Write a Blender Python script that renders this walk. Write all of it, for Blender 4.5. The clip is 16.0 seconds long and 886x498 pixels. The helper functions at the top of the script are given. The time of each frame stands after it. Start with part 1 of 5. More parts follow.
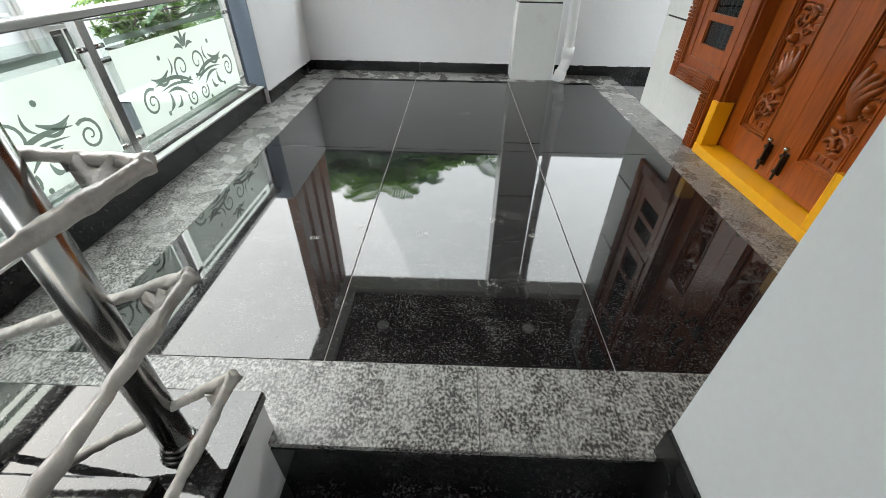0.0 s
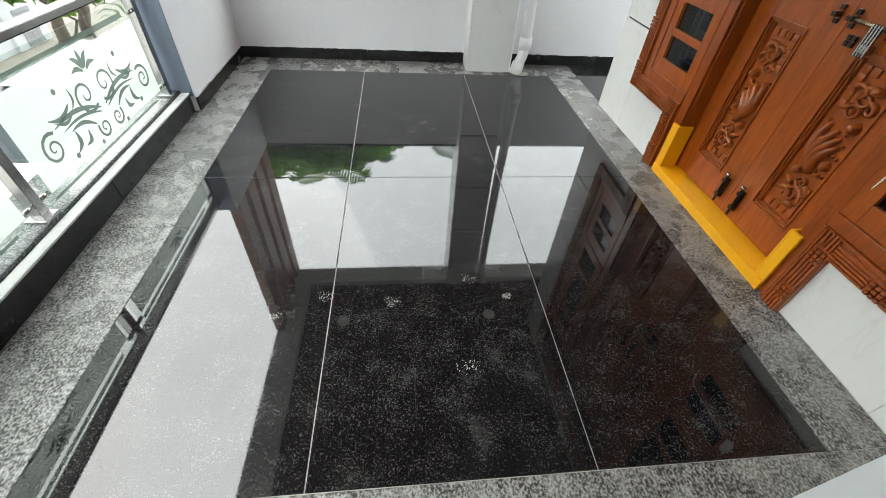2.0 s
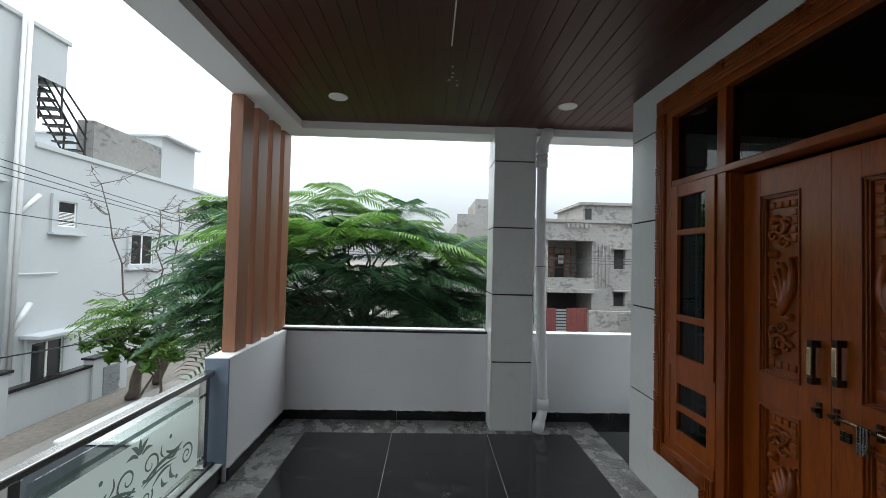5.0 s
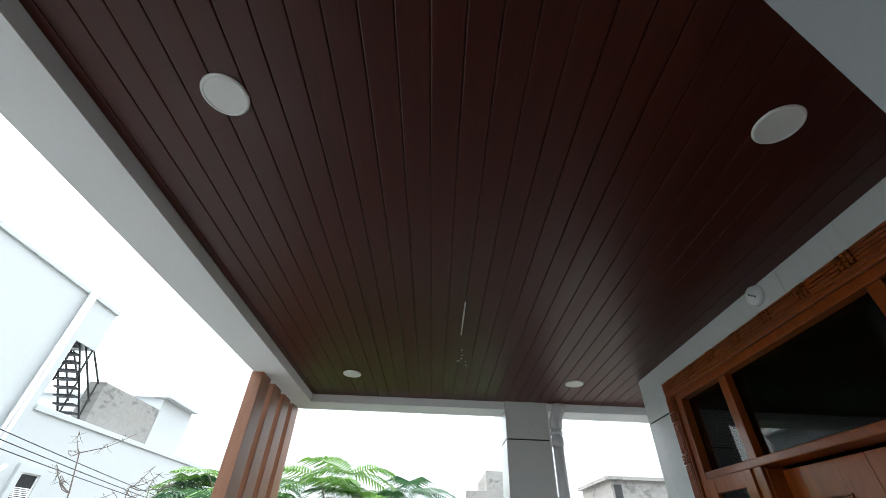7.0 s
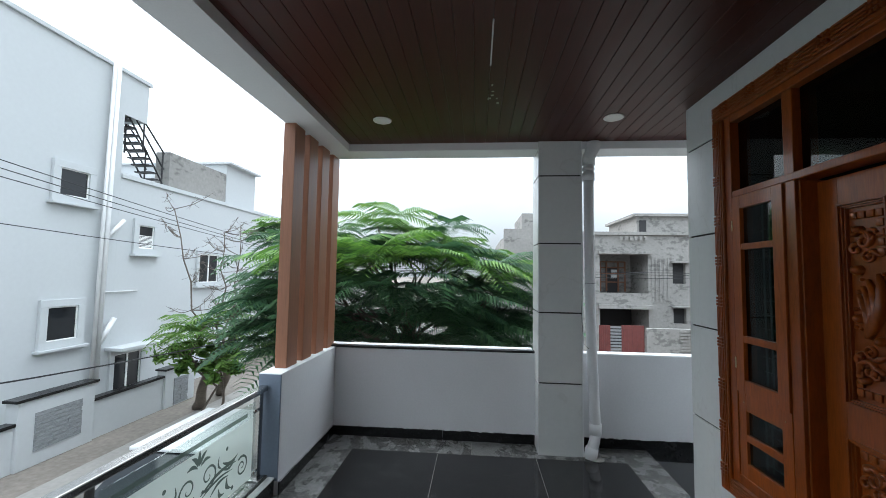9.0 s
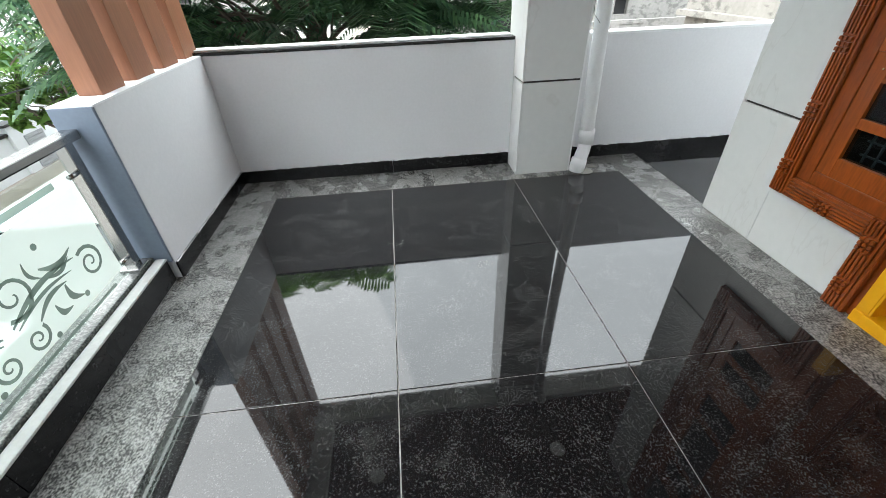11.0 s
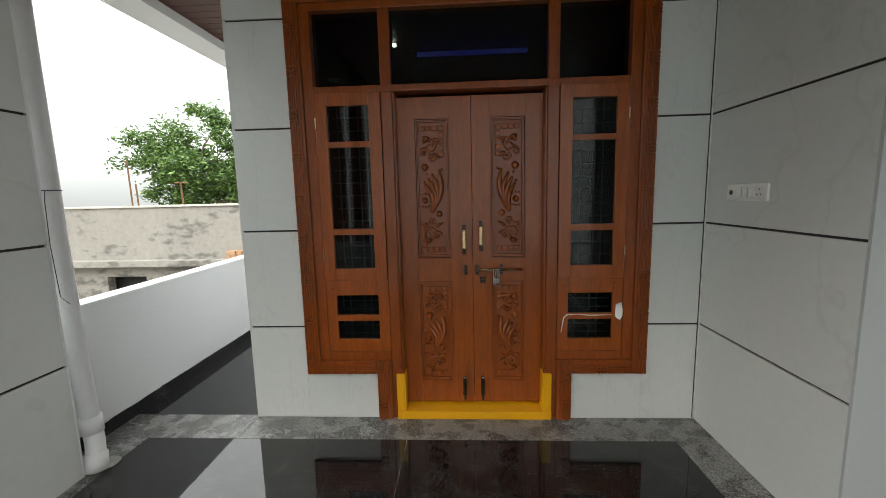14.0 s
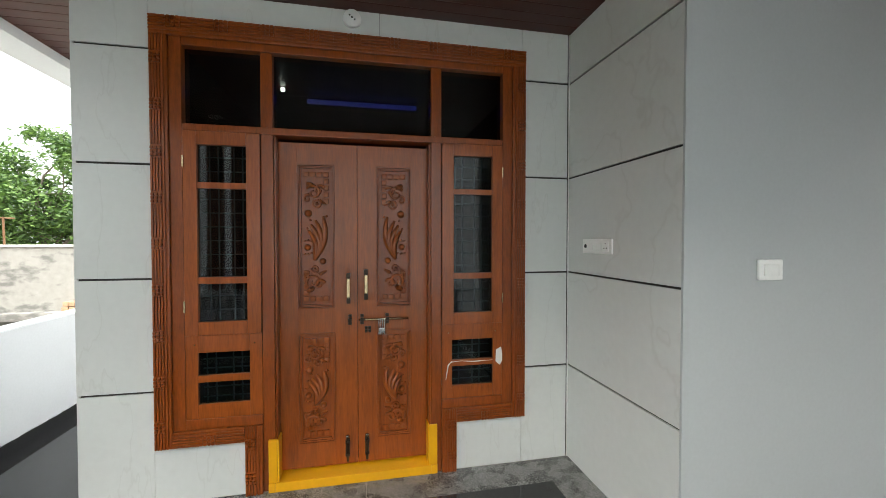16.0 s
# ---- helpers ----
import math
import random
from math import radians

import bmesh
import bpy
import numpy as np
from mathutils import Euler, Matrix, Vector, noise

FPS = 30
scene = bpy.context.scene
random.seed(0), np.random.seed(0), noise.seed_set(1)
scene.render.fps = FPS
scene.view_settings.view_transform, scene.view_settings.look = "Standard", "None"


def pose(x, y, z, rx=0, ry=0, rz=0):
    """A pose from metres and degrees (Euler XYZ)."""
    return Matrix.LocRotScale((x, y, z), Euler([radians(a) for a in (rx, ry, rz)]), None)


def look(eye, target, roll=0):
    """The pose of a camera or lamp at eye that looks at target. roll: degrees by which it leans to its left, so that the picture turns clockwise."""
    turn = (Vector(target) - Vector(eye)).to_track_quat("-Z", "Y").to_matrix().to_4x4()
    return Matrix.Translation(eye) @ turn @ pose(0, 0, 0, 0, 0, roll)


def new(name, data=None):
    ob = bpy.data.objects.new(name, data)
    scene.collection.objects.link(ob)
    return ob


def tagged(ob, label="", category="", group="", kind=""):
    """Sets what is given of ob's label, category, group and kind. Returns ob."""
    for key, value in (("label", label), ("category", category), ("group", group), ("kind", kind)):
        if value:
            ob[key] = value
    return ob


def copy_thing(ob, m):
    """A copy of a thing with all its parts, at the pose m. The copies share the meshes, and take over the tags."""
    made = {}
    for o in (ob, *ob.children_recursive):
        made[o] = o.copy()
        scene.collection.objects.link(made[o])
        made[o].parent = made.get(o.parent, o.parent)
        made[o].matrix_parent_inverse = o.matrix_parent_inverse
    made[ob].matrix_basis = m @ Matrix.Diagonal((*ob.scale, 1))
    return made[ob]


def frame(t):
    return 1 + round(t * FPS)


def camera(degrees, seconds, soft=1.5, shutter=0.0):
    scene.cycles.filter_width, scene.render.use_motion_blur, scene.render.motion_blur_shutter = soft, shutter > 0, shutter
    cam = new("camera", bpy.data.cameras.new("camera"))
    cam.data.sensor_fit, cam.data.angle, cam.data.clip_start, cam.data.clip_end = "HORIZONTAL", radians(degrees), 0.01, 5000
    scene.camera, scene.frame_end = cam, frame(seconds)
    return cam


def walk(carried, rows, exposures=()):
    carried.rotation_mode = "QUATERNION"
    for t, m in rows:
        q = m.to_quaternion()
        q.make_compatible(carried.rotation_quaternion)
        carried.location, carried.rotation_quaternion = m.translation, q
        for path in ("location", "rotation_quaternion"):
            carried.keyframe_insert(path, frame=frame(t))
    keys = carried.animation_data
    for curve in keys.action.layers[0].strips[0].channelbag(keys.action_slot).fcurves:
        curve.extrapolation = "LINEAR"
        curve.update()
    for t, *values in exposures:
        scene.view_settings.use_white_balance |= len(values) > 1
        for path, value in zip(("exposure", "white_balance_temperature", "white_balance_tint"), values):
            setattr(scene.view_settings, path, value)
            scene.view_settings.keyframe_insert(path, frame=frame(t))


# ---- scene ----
cam = camera(95.9, 16.0, 0.8)
PATH = [
    (0, (-0.287, 1.228, 0.939), (-0.32, 2.827, -0.262), 1.0),
    (0.5, (-0.299, 1.383, 1.092), (-0.307, 2.874, -0.24), 2.5),
    (1, (-0.37, 1.53, 1.159), (-0.189, 2.946, -0.242), 5.9),
    (1.5, (-0.389, 1.583, 1.202), (-0.142, 2.983, -0.205), 6.7),
    (2, (-0.362, 1.582, 1.222), (-0.156, 3.025, -0.147), 4.4),
    (2.5, (-0.348, 1.571, 1.248), (-0.188, 3.122, -0.004), 1.5),
    (3, (-0.337, 1.565, 1.285), (-0.234, 3.261, 0.231), -0.5),
    (3.5, (-0.328, 1.563, 1.321), (-0.238, 3.379, 0.488), 0.2),
    (4, (-0.32, 1.549, 1.363), (-0.245, 3.464, 0.794), 0.7),
    (4.5, (-0.328, 1.536, 1.415), (-0.262, 3.516, 1.154), 0.5),
    (5, (-0.346, 1.512, 1.500), (-0.281, 3.510, 1.553), 1.4),
    (5.2, (-0.360, 1.483, 1.500), (-0.288, 3.468, 1.708), 1.8),
    (7.3, (-0.38, 1.402, 1.611), (-0.405, 2.973, 2.849), 2.7),
    (7.5, (-0.382, 1.405, 1.61), (-0.42, 3.004, 2.811), 2.8),
    (8, (-0.405, 1.416, 1.633), (-0.482, 3.171, 2.589), 2.7),
    (8.5, (-0.36, 1.451, 1.608), (-0.475, 3.35, 2.224), 2.5),
    (9, (-0.317, 1.521, 1.519), (-0.488, 3.51, 1.644), 0.9),
    (9.2, (-0.305, 1.56, 1.491), (-0.53, 3.547, 1.452), 0.7),
    (11.3, (-0.594, 2.786, 1.164), (-0.24, 4.3, -0.094), -2.3),
    (11.5, (-0.629, 2.903, 1.19), (0.059, 4.245, -0.123), -3.1),
    (12, (-0.766, 3.035, 1.187), (0.443, 3.891, -0.157), -1.2),
    (12.5, (-0.908, 3.09, 1.252), (0.623, 3.555, 0.051), -0.8),
    (13, (-1.017, 3.165, 1.281), (0.699, 3.268, 0.258), 0.1),
    (13.5, (-1.125, 3.15, 1.338), (0.773, 3.22, 0.71), 0.0),
    (14, (-1.2, 3.101, 1.392), (0.78, 3.204, 1.125), -1.4),
    (14.5, (-1.229, 3.101, 1.423), (0.767, 3.22, 1.475), -0.7),
    (15, (-1.245, 3.11, 1.433), (0.737, 3.195, 1.689), 1.5),
    (15.5, (-1.211, 3.095, 1.41), (0.788, 3.105, 1.434), 1.1),
    (16, (-1.2, 3.029, 1.403), (0.758, 2.623, 1.36), -0.0),
]
walk(cam, [(t, look(eye, target, roll)) for t, eye, target, roll in PATH], ((0.0, 1.4, 6750, 10), (0.5, 1.35, 6750, 10), (1.5, 1.58, 6700, 10), (2.5, 1.4, 6900, 10), (3.0, 1.1, 7000, 11), (3.5, 0.9, 7000, 11), (4.0, 0.55, 6950, 10), (4.5, 0.15, 6600, 10), (5.0, -0.1, 6350, 10), (7.5, 0.6, 6350, 10), (8.3, 0.15, 6050, 10), (9.0, 0.05, 6050, 10), (11.3, 1.44, 6600, 10), (12.0, 1.78, 6700, 10), (12.5, 1.6, 6750, 10), (13.0, 1.4, 7200, 13), (13.5, 1.15, 7300, 13), (14.0, 0.6, 7000, 10), (14.5, 0.55, 6750, 10), (15.0, 0.85, 6750, 10), (15.5, 1.15, 6750, 10), (16.0, 1.25, 6850, 10)))

# exposure follows the view: floor shots brighter, ceiling shots darker
# ---------------------------------------------------------------- light
world = bpy.data.worlds.new("overcast")
scene.world = world
world.use_nodes = True
wn, wl = world.node_tree.nodes, world.node_tree.links
sky = wn.new("ShaderNodeTexSky")
sky.sky_type, sky.sun_disc = "NISHITA", False
sky.sun_elevation, sky.sun_rotation = radians(37), radians(-73)
sky.air_density, sky.dust_density, sky.ozone_density = 1.0, 6.0, 1.0
cloud = wn.new("ShaderNodeTexNoise")
cloud.inputs["Scale"].default_value, cloud.inputs["Detail"].default_value = 2.2, 5.0
ramp = wn.new("ShaderNodeMapRange")
ramp.inputs["From Min"].default_value, ramp.inputs["From Max"].default_value = 0.3, 0.75
ramp.inputs["To Min"].default_value, ramp.inputs["To Max"].default_value = 12.0, 16.0
grey = wn.new("ShaderNodeCombineColor")
veil = wn.new("ShaderNodeMix")
veil.data_type = "RGBA"
veil.inputs["Factor"].default_value = 0.82
gen = wn.new("ShaderNodeTexCoord")
wl.new(gen.outputs["Generated"], cloud.inputs["Vector"])
wl.new(cloud.outputs["Fac"], ramp.inputs["Value"])
tint = wn.new("ShaderNodeMix")
tint.data_type, tint.blend_type = "RGBA", "MULTIPLY"
tint.inputs["Factor"].default_value = 1.0
tint.inputs["B"].default_value = (0.89, 0.965, 1.0, 1)
sep = wn.new("ShaderNodeSeparateXYZ")
rise = wn.new("ShaderNodeMapRange")
rise.inputs["From Min"].default_value, rise.inputs["From Max"].default_value = 0.0, 1.0
rise.inputs["To Min"].default_value, rise.inputs["To Max"].default_value = 0.36, 2.8
lift = wn.new("ShaderNodeMath")
lift.operation = "MULTIPLY"
wl.new(gen.outputs["Generated"], sep.inputs[0])
wl.new(sep.outputs["Z"], rise.inputs["Value"])
wl.new(rise.outputs["Result"], lift.inputs[0])
wl.new(ramp.outputs["Result"], lift.inputs[1])
wl.new(grey.outputs["Color"], tint.inputs["A"])
for k in ("Red", "Green", "Blue"):
    wl.new(lift.outputs[0], grey.inputs[k])
wl.new(sky.outputs["Color"], veil.inputs["A"])
wl.new(tint.outputs["Result"], veil.inputs["B"])
wl.new(veil.outputs["Result"], wn["Background"].inputs["Color"])
wn["Background"].inputs["Strength"].default_value = 0.13

sun = new("sun", bpy.data.lights.new("sun", "SUN"))
sun.data.energy, sun.data.angle, sun.data.color = 1.2, radians(100), (1.0, 0.97, 0.93)
sun.matrix_world = look((-8, 6.5, 6.3), (0, 4, 0))


# ---------------------------------------------------------------- materials
def mat(name, col, rough=0.5, metal=0.0, var=0.12, scale=6.0, fine=90.0, bump=0.0, ior=1.5, stretch=(1, 1, 1), rvar=0.1, coat=0.0):
    """Principled surface with two scales of colour variation, varied gloss and fine relief."""
    m = bpy.data.materials.new(name)
    m.use_nodes = True
    n, l = m.node_tree.nodes, m.node_tree.links
    p = n["Principled BSDF"]
    tc, mp = n.new("ShaderNodeTexCoord"), n.new("ShaderNodeMapping")
    mp.inputs["Scale"].default_value = stretch
    l.new(tc.outputs["Object"], mp.inputs["Vector"])
    a, b = n.new("ShaderNodeTexNoise"), n.new("ShaderNodeTexNoise")
    a.inputs["Scale"].default_value, a.inputs["Detail"].default_value = scale, 4
    b.inputs["Scale"].default_value, b.inputs["Detail"].default_value = fine, 3
    add = n.new("ShaderNodeMath")
    add.operation = "MULTIPLY_ADD"
    add.inputs[1].default_value = 0.5
    half = n.new("ShaderNodeMath")
    half.operation = "MULTIPLY"
    half.inputs[1].default_value = 0.5
    for t in (a, b):
        l.new(mp.outputs["Vector"], t.inputs["Vector"])
    l.new(b.outputs["Fac"], half.inputs[0])
    l.new(a.outputs["Fac"], add.inputs[0])
    l.new(half.outputs[0], add.inputs[2])
    r = n.new("ShaderNodeValToRGB")
    r.color_ramp.elements[0].position, r.color_ramp.elements[1].position = 0.3, 0.7
    r.color_ramp.elements[0].color = (*[c * (1 - var) for c in col], 1)
    r.color_ramp.elements[1].color = (*[min(1, c * (1 + var)) for c in col], 1)
    l.new(add.outputs[0], r.inputs["Fac"])
    l.new(r.outputs["Color"], p.inputs["Base Color"])
    rr = n.new("ShaderNodeMapRange")
    rr.inputs["To Min"].default_value, rr.inputs["To Max"].default_value = max(0.01, rough - rvar * rough), min(1, rough + rvar * rough * 2)
    l.new(a.outputs["Fac"], rr.inputs["Value"])
    l.new(rr.outputs["Result"], p.inputs["Roughness"])
    p.inputs["Metallic"].default_value, p.inputs["IOR"].default_value = metal, ior
    p.inputs["Coat Weight"].default_value, p.inputs["Coat Roughness"].default_value = coat, 0.12
    if bump:
        bp = n.new("ShaderNodeBump")
        bp.inputs["Strength"].default_value, bp.inputs["Distance"].default_value = bump, 0.01
        l.new(add.outputs[0], bp.inputs["Height"])
        l.new(bp.outputs["Normal"], p.inputs["Normal"])
    return m


def granite(name, dark, light, lo, hi, size, rough, ior, haze, stretch=(1, 1, 1), bump=0.0, clump=0.0):
    """Speckled stone: flecks of light mineral in a dark ground, with a patchy film of dust."""
    m = bpy.data.materials.new(name)
    m.use_nodes = True
    n, l = m.node_tree.nodes, m.node_tree.links
    p = n["Principled BSDF"]
    tc, mp = n.new("ShaderNodeTexCoord"), n.new("ShaderNodeMapping")
    mp.inputs["Scale"].default_value = stretch
    l.new(tc.outputs["Object"], mp.inputs["Vector"])
    f, g, d, s = (n.new("ShaderNodeTexNoise") for _ in range(4))
    for t, sc, de in ((f, size, 3.0), (g, size * 0.32, 2.0), (d, 1.7, 6.0), (s, 9.0, 6.0)):
        t.inputs["Scale"].default_value, t.inputs["Detail"].default_value = sc, de
        l.new(mp.outputs["Vector"], t.inputs["Vector"])
    d.inputs["Roughness"].default_value = 0.7
    mul = n.new("ShaderNodeMath")
    mul.operation = "MULTIPLY_ADD"
    mul.inputs[1].default_value = 0.35
    l.new(g.outputs["Fac"], mul.inputs[0])
    cl = n.new("ShaderNodeMath")
    cl.operation = "MULTIPLY_ADD"
    cl.inputs[1].default_value = clump
    off = n.new("ShaderNodeMath")
    off.operation = "SUBTRACT"
    off.inputs[1].default_value = clump * 0.5
    l.new(s.outputs["Fac"], cl.inputs[0])
    l.new(f.outputs["Fac"], cl.inputs[2])
    l.new(cl.outputs[0], off.inputs[0])
    l.new(off.outputs[0], mul.inputs[2])
    r = n.new("ShaderNodeValToRGB")
    r.color_ramp.elements[0].position, r.color_ramp.elements[1].position = lo + 0.17, hi + 0.17
    r.color_ramp.elements[0].color, r.color_ramp.elements[1].color = (*dark, 1), (*light, 1)
    l.new(mul.outputs[0], r.inputs["Fac"])
    hz = n.new("ShaderNodeMath")
    hz.operation = "MULTIPLY"
    l.new(d.outputs["Fac"], hz.inputs[0])
    l.new(s.outputs["Fac"], hz.inputs[1])
    hm = n.new("ShaderNodeMapRange")
    hm.inputs["From Min"].default_value, hm.inputs["From Max"].default_value = 0.24, 0.5
    hm.inputs["To Min"].default_value, hm.inputs["To Max"].default_value = 0.0, haze
    l.new(hz.outputs[0], hm.inputs["Value"])
    mx = n.new("ShaderNodeMix")
    mx.data_type = "RGBA"
    mx.inputs["B"].default_value = (0.3, 0.3, 0.29, 1)
    l.new(hm.outputs["Result"], mx.inputs["Factor"])
    l.new(r.outputs["Color"], mx.inputs["A"])
    l.new(mx.outputs["Result"], p.inputs["Base Color"])
    rr = n.new("ShaderNodeMapRange")
    rr.inputs["From Min"].default_value, rr.inputs["From Max"].default_value = 0.2, 0.5
    rr.inputs["To Min"].default_value, rr.inputs["To Max"].default_value = rough, rough * 1.8
    l.new(hz.outputs[0], rr.inputs["Value"])
    l.new(rr.outputs["Result"], p.inputs["Roughness"])
    p.inputs["IOR"].default_value = ior
    if bump:
        bp = n.new("ShaderNodeBump")
        bp.inputs["Strength"].default_value, bp.inputs["Distance"].default_value = bump, 0.004
        l.new(mul.outputs[0], bp.inputs["Height"])
        l.new(bp.outputs["Normal"], p.inputs["Normal"])
    return m


def marble(name, col, vein):
    """Glazed pale wall tile with faint diagonal veins."""
    m = mat(name, col, 0.22, var=0.035, scale=1.6, fine=25, rvar=0.2)
    n, l = m.node_tree.nodes, m.node_tree.links
    p = n["Principled BSDF"]
    base = p.inputs["Base Color"].links[0].from_socket
    tc, w = n.new("ShaderNodeTexCoord"), n.new("ShaderNodeTexNoise")
    mp = n.new("ShaderNodeMapping")
    mp.inputs["Rotation"].default_value = (0.5, 0.3, 0.6)
    mp.inputs["Scale"].default_value = (1, 3.2, 0.9)
    l.new(tc.outputs["Object"], mp.inputs["Vector"])
    l.new(mp.outputs["Vector"], w.inputs["Vector"])
    w.inputs["Scale"].default_value, w.inputs["Detail"].default_value = 1.1, 5
    cr = n.new("ShaderNodeValToRGB")
    e = cr.color_ramp.elements
    e[0].position, e[0].color = 0.492, (0, 0, 0, 1)
    e[1].position, e[1].color = 0.5, (0.2, 0.2, 0.2, 1)
    k = e.new(0.508)
    k.color = (0, 0, 0, 1)
    l.new(w.outputs["Fac"], cr.inputs["Fac"])
    mx = n.new("ShaderNodeMix")
    mx.data_type = "RGBA"
    mx.inputs["B"].default_value = (*vein, 1)
    l.new(cr.outputs["Color"], mx.inputs["Factor"])
    l.new(base, mx.inputs["A"])
    l.new(mx.outputs["Result"], p.inputs["Base Color"])
    return m


def glass(name, tint, clear, rough=0.0, body=0.0, body_col=(0.7, 0.8, 0.76)):
    """Pane: see-through share, mirror gloss by angle, and a milky body for etched glass."""
    m = bpy.data.materials.new(name)
    m.use_nodes = True
    n, l = m.node_tree.nodes, m.node_tree.links
    n.remove(n["Principled BSDF"])
    out = n["Material Output"]
    tr, gl = n.new("ShaderNodeBsdfTransparent"), n.new("ShaderNodeBsdfGlossy")
    tr.inputs["Color"].default_value = (*[c * clear for c in tint], 1)
    gl.inputs["Roughness"].default_value = rough
    fr, pw, mr = n.new("ShaderNodeLayerWeight"), n.new("ShaderNodeMath"), n.new("ShaderNodeMapRange")
    pw.operation = "POWER"
    pw.inputs[1].default_value = 4.0
    fr.inputs["Blend"].default_value = 0.5
    mr.inputs["To Min"].default_value, mr.inputs["To Max"].default_value = 0.03, 0.85
    l.new(fr.outputs["Facing"], pw.inputs[0])
    l.new(pw.outputs[0], mr.inputs["Value"])
    mix = n.new("ShaderNodeMixShader")
    l.new(mr.outputs["Result"], mix.inputs["Fac"])
    inner = tr.outputs[0]
    if body:
        di, tl, both, mb = n.new("ShaderNodeBsdfDiffuse"), n.new("ShaderNodeBsdfTranslucent"), n.new("ShaderNodeMixShader"), n.new("ShaderNodeMixShader")
        di.inputs["Color"].default_value = tl.inputs["Color"].default_value = (*body_col, 1)
        both.inputs["Fac"].default_value = 0.55
        l.new(di.outputs[0], both.inputs[1])
        l.new(tl.outputs[0], both.inputs[2])
        mb.inputs["Fac"].default_value = body
        l.new(tr.outputs[0], mb.inputs[1])
        l.new(both.outputs[0], mb.inputs[2])
        inner = mb.outputs[0]
    l.new(inner, mix.inputs[1])
    l.new(gl.outputs[0], mix.inputs[2])
    l.new(mix.outputs[0], out.inputs["Surface"])
    return m


def leafy(name, col, col2):
    """Leaf: colour varied from frond to frond, light shining through."""
    m = bpy.data.materials.new(name)
    m.use_nodes = True
    n, l = m.node_tree.nodes, m.node_tree.links
    p = n["Principled BSDF"]
    ge, cr = n.new("ShaderNodeNewGeometry"), n.new("ShaderNodeValToRGB")
    cr.color_ramp.elements[0].color, cr.color_ramp.elements[1].color = (*col, 1), (*col2, 1)
    l.new(ge.outputs["Random Per Island"], cr.inputs["Fac"])
    l.new(cr.outputs["Color"], p.inputs["Base Color"])
    p.inputs["Roughness"].default_value = 0.5
    tl, mx = n.new("ShaderNodeBsdfTranslucent"), n.new("ShaderNodeMixShader")
    l.new(cr.outputs["Color"], tl.inputs["Color"])
    mx.inputs["Fac"].default_value = 0.35
    l.new(p.outputs[0], mx.inputs[1])
    l.new(tl.outputs[0], mx.inputs[2])
    l.new(mx.outputs[0], n["Material Output"].inputs["Surface"])
    return m


def blotched(name, col, dark):
    """Weathered cement: grey-black stains with ragged edges on a pale ground."""
    m = mat(name, col, 0.9, var=0.16, scale=0.9, fine=9, bump=0.1)
    n, l = m.node_tree.nodes, m.node_tree.links
    p = n["Principled BSDF"]
    base = p.inputs["Base Color"].links[0].from_socket
    tc, w, f = n.new("ShaderNodeTexCoord"), n.new("ShaderNodeTexNoise"), n.new("ShaderNodeTexNoise")
    mp = n.new("ShaderNodeMapping")
    mp.inputs["Scale"].default_value = (1, 0.75, 1.5)
    l.new(tc.outputs["Object"], mp.inputs["Vector"])
    for t, sc in ((w, 0.9), (f, 4.5)):
        t.inputs["Scale"].default_value, t.inputs["Detail"].default_value = sc, 6
        l.new(mp.outputs["Vector"], t.inputs["Vector"])
    mu = n.new("ShaderNodeMath")
    mu.operation = "MULTIPLY"
    l.new(w.outputs["Fac"], mu.inputs[0])
    l.new(f.outputs["Fac"], mu.inputs[1])
    mr = n.new("ShaderNodeMapRange")
    mr.inputs["From Min"].default_value, mr.inputs["From Max"].default_value = 0.27, 0.36
    mr.inputs["To Max"].default_value = 0.85
    l.new(mu.outputs[0], mr.inputs["Value"])
    mx = n.new("ShaderNodeMix")
    mx.data_type = "RGBA"
    mx.inputs["B"].default_value = (*dark, 1)
    l.new(mr.outputs["Result"], mx.inputs["Factor"])
    l.new(base, mx.inputs["A"])
    l.new(mx.outputs["Result"], p.inputs["Base Color"])
    return m


def glow(name, col, strength):
    m = bpy.data.materials.new(name)
    m.use_nodes = True
    p = m.node_tree.nodes["Principled BSDF"]
    p.inputs["Emission Color"].default_value, p.inputs["Emission Strength"].default_value = (*col, 1), strength
    return m


BLACK_STONE = granite("black_granite", (0.0062, 0.0062, 0.0068), (0.06, 0.06, 0.06), 0.55, 0.75, 165, 0.028, 1.52, 0.075, clump=0.24)
DULL_STONE = granite("black_granite_edge", (0.005, 0.005, 0.0055), (0.03, 0.03, 0.03), 0.6, 0.72, 90, 0.2, 1.42, 0.03)
GREY_STONE = granite("grey_granite", (0.04, 0.04, 0.039), (0.31, 0.305, 0.29), 0.40, 0.66, 135, 0.24, 1.5, 0.25, (1, 0.8, 1), 0.45, clump=0.22)
KERB_STONE = granite("kerb_granite", (0.035, 0.039, 0.038), (0.16, 0.168, 0.16), 0.42, 0.68, 110, 0.1, 1.5, 0.12)
# pale colour that stands in for the sheen of the polished kerb edge
STRIP = mat("pale_edge_sheen", (0.55, 0.55, 0.54), 0.4, var=0.12, scale=5, fine=60)
GROUT = mat("grout", (0.45, 0.435, 0.405), 0.9, var=0.25, fine=140)
PAINT = mat("white_paint", (0.80, 0.81, 0.815), 0.62, var=0.03, scale=2.0, fine=70, bump=0.06)
PALE_PAINT = mat("cool_grey_paint", (0.46, 0.485, 0.495), 0.5, var=0.035, scale=1.4, fine=60, bump=0.06)
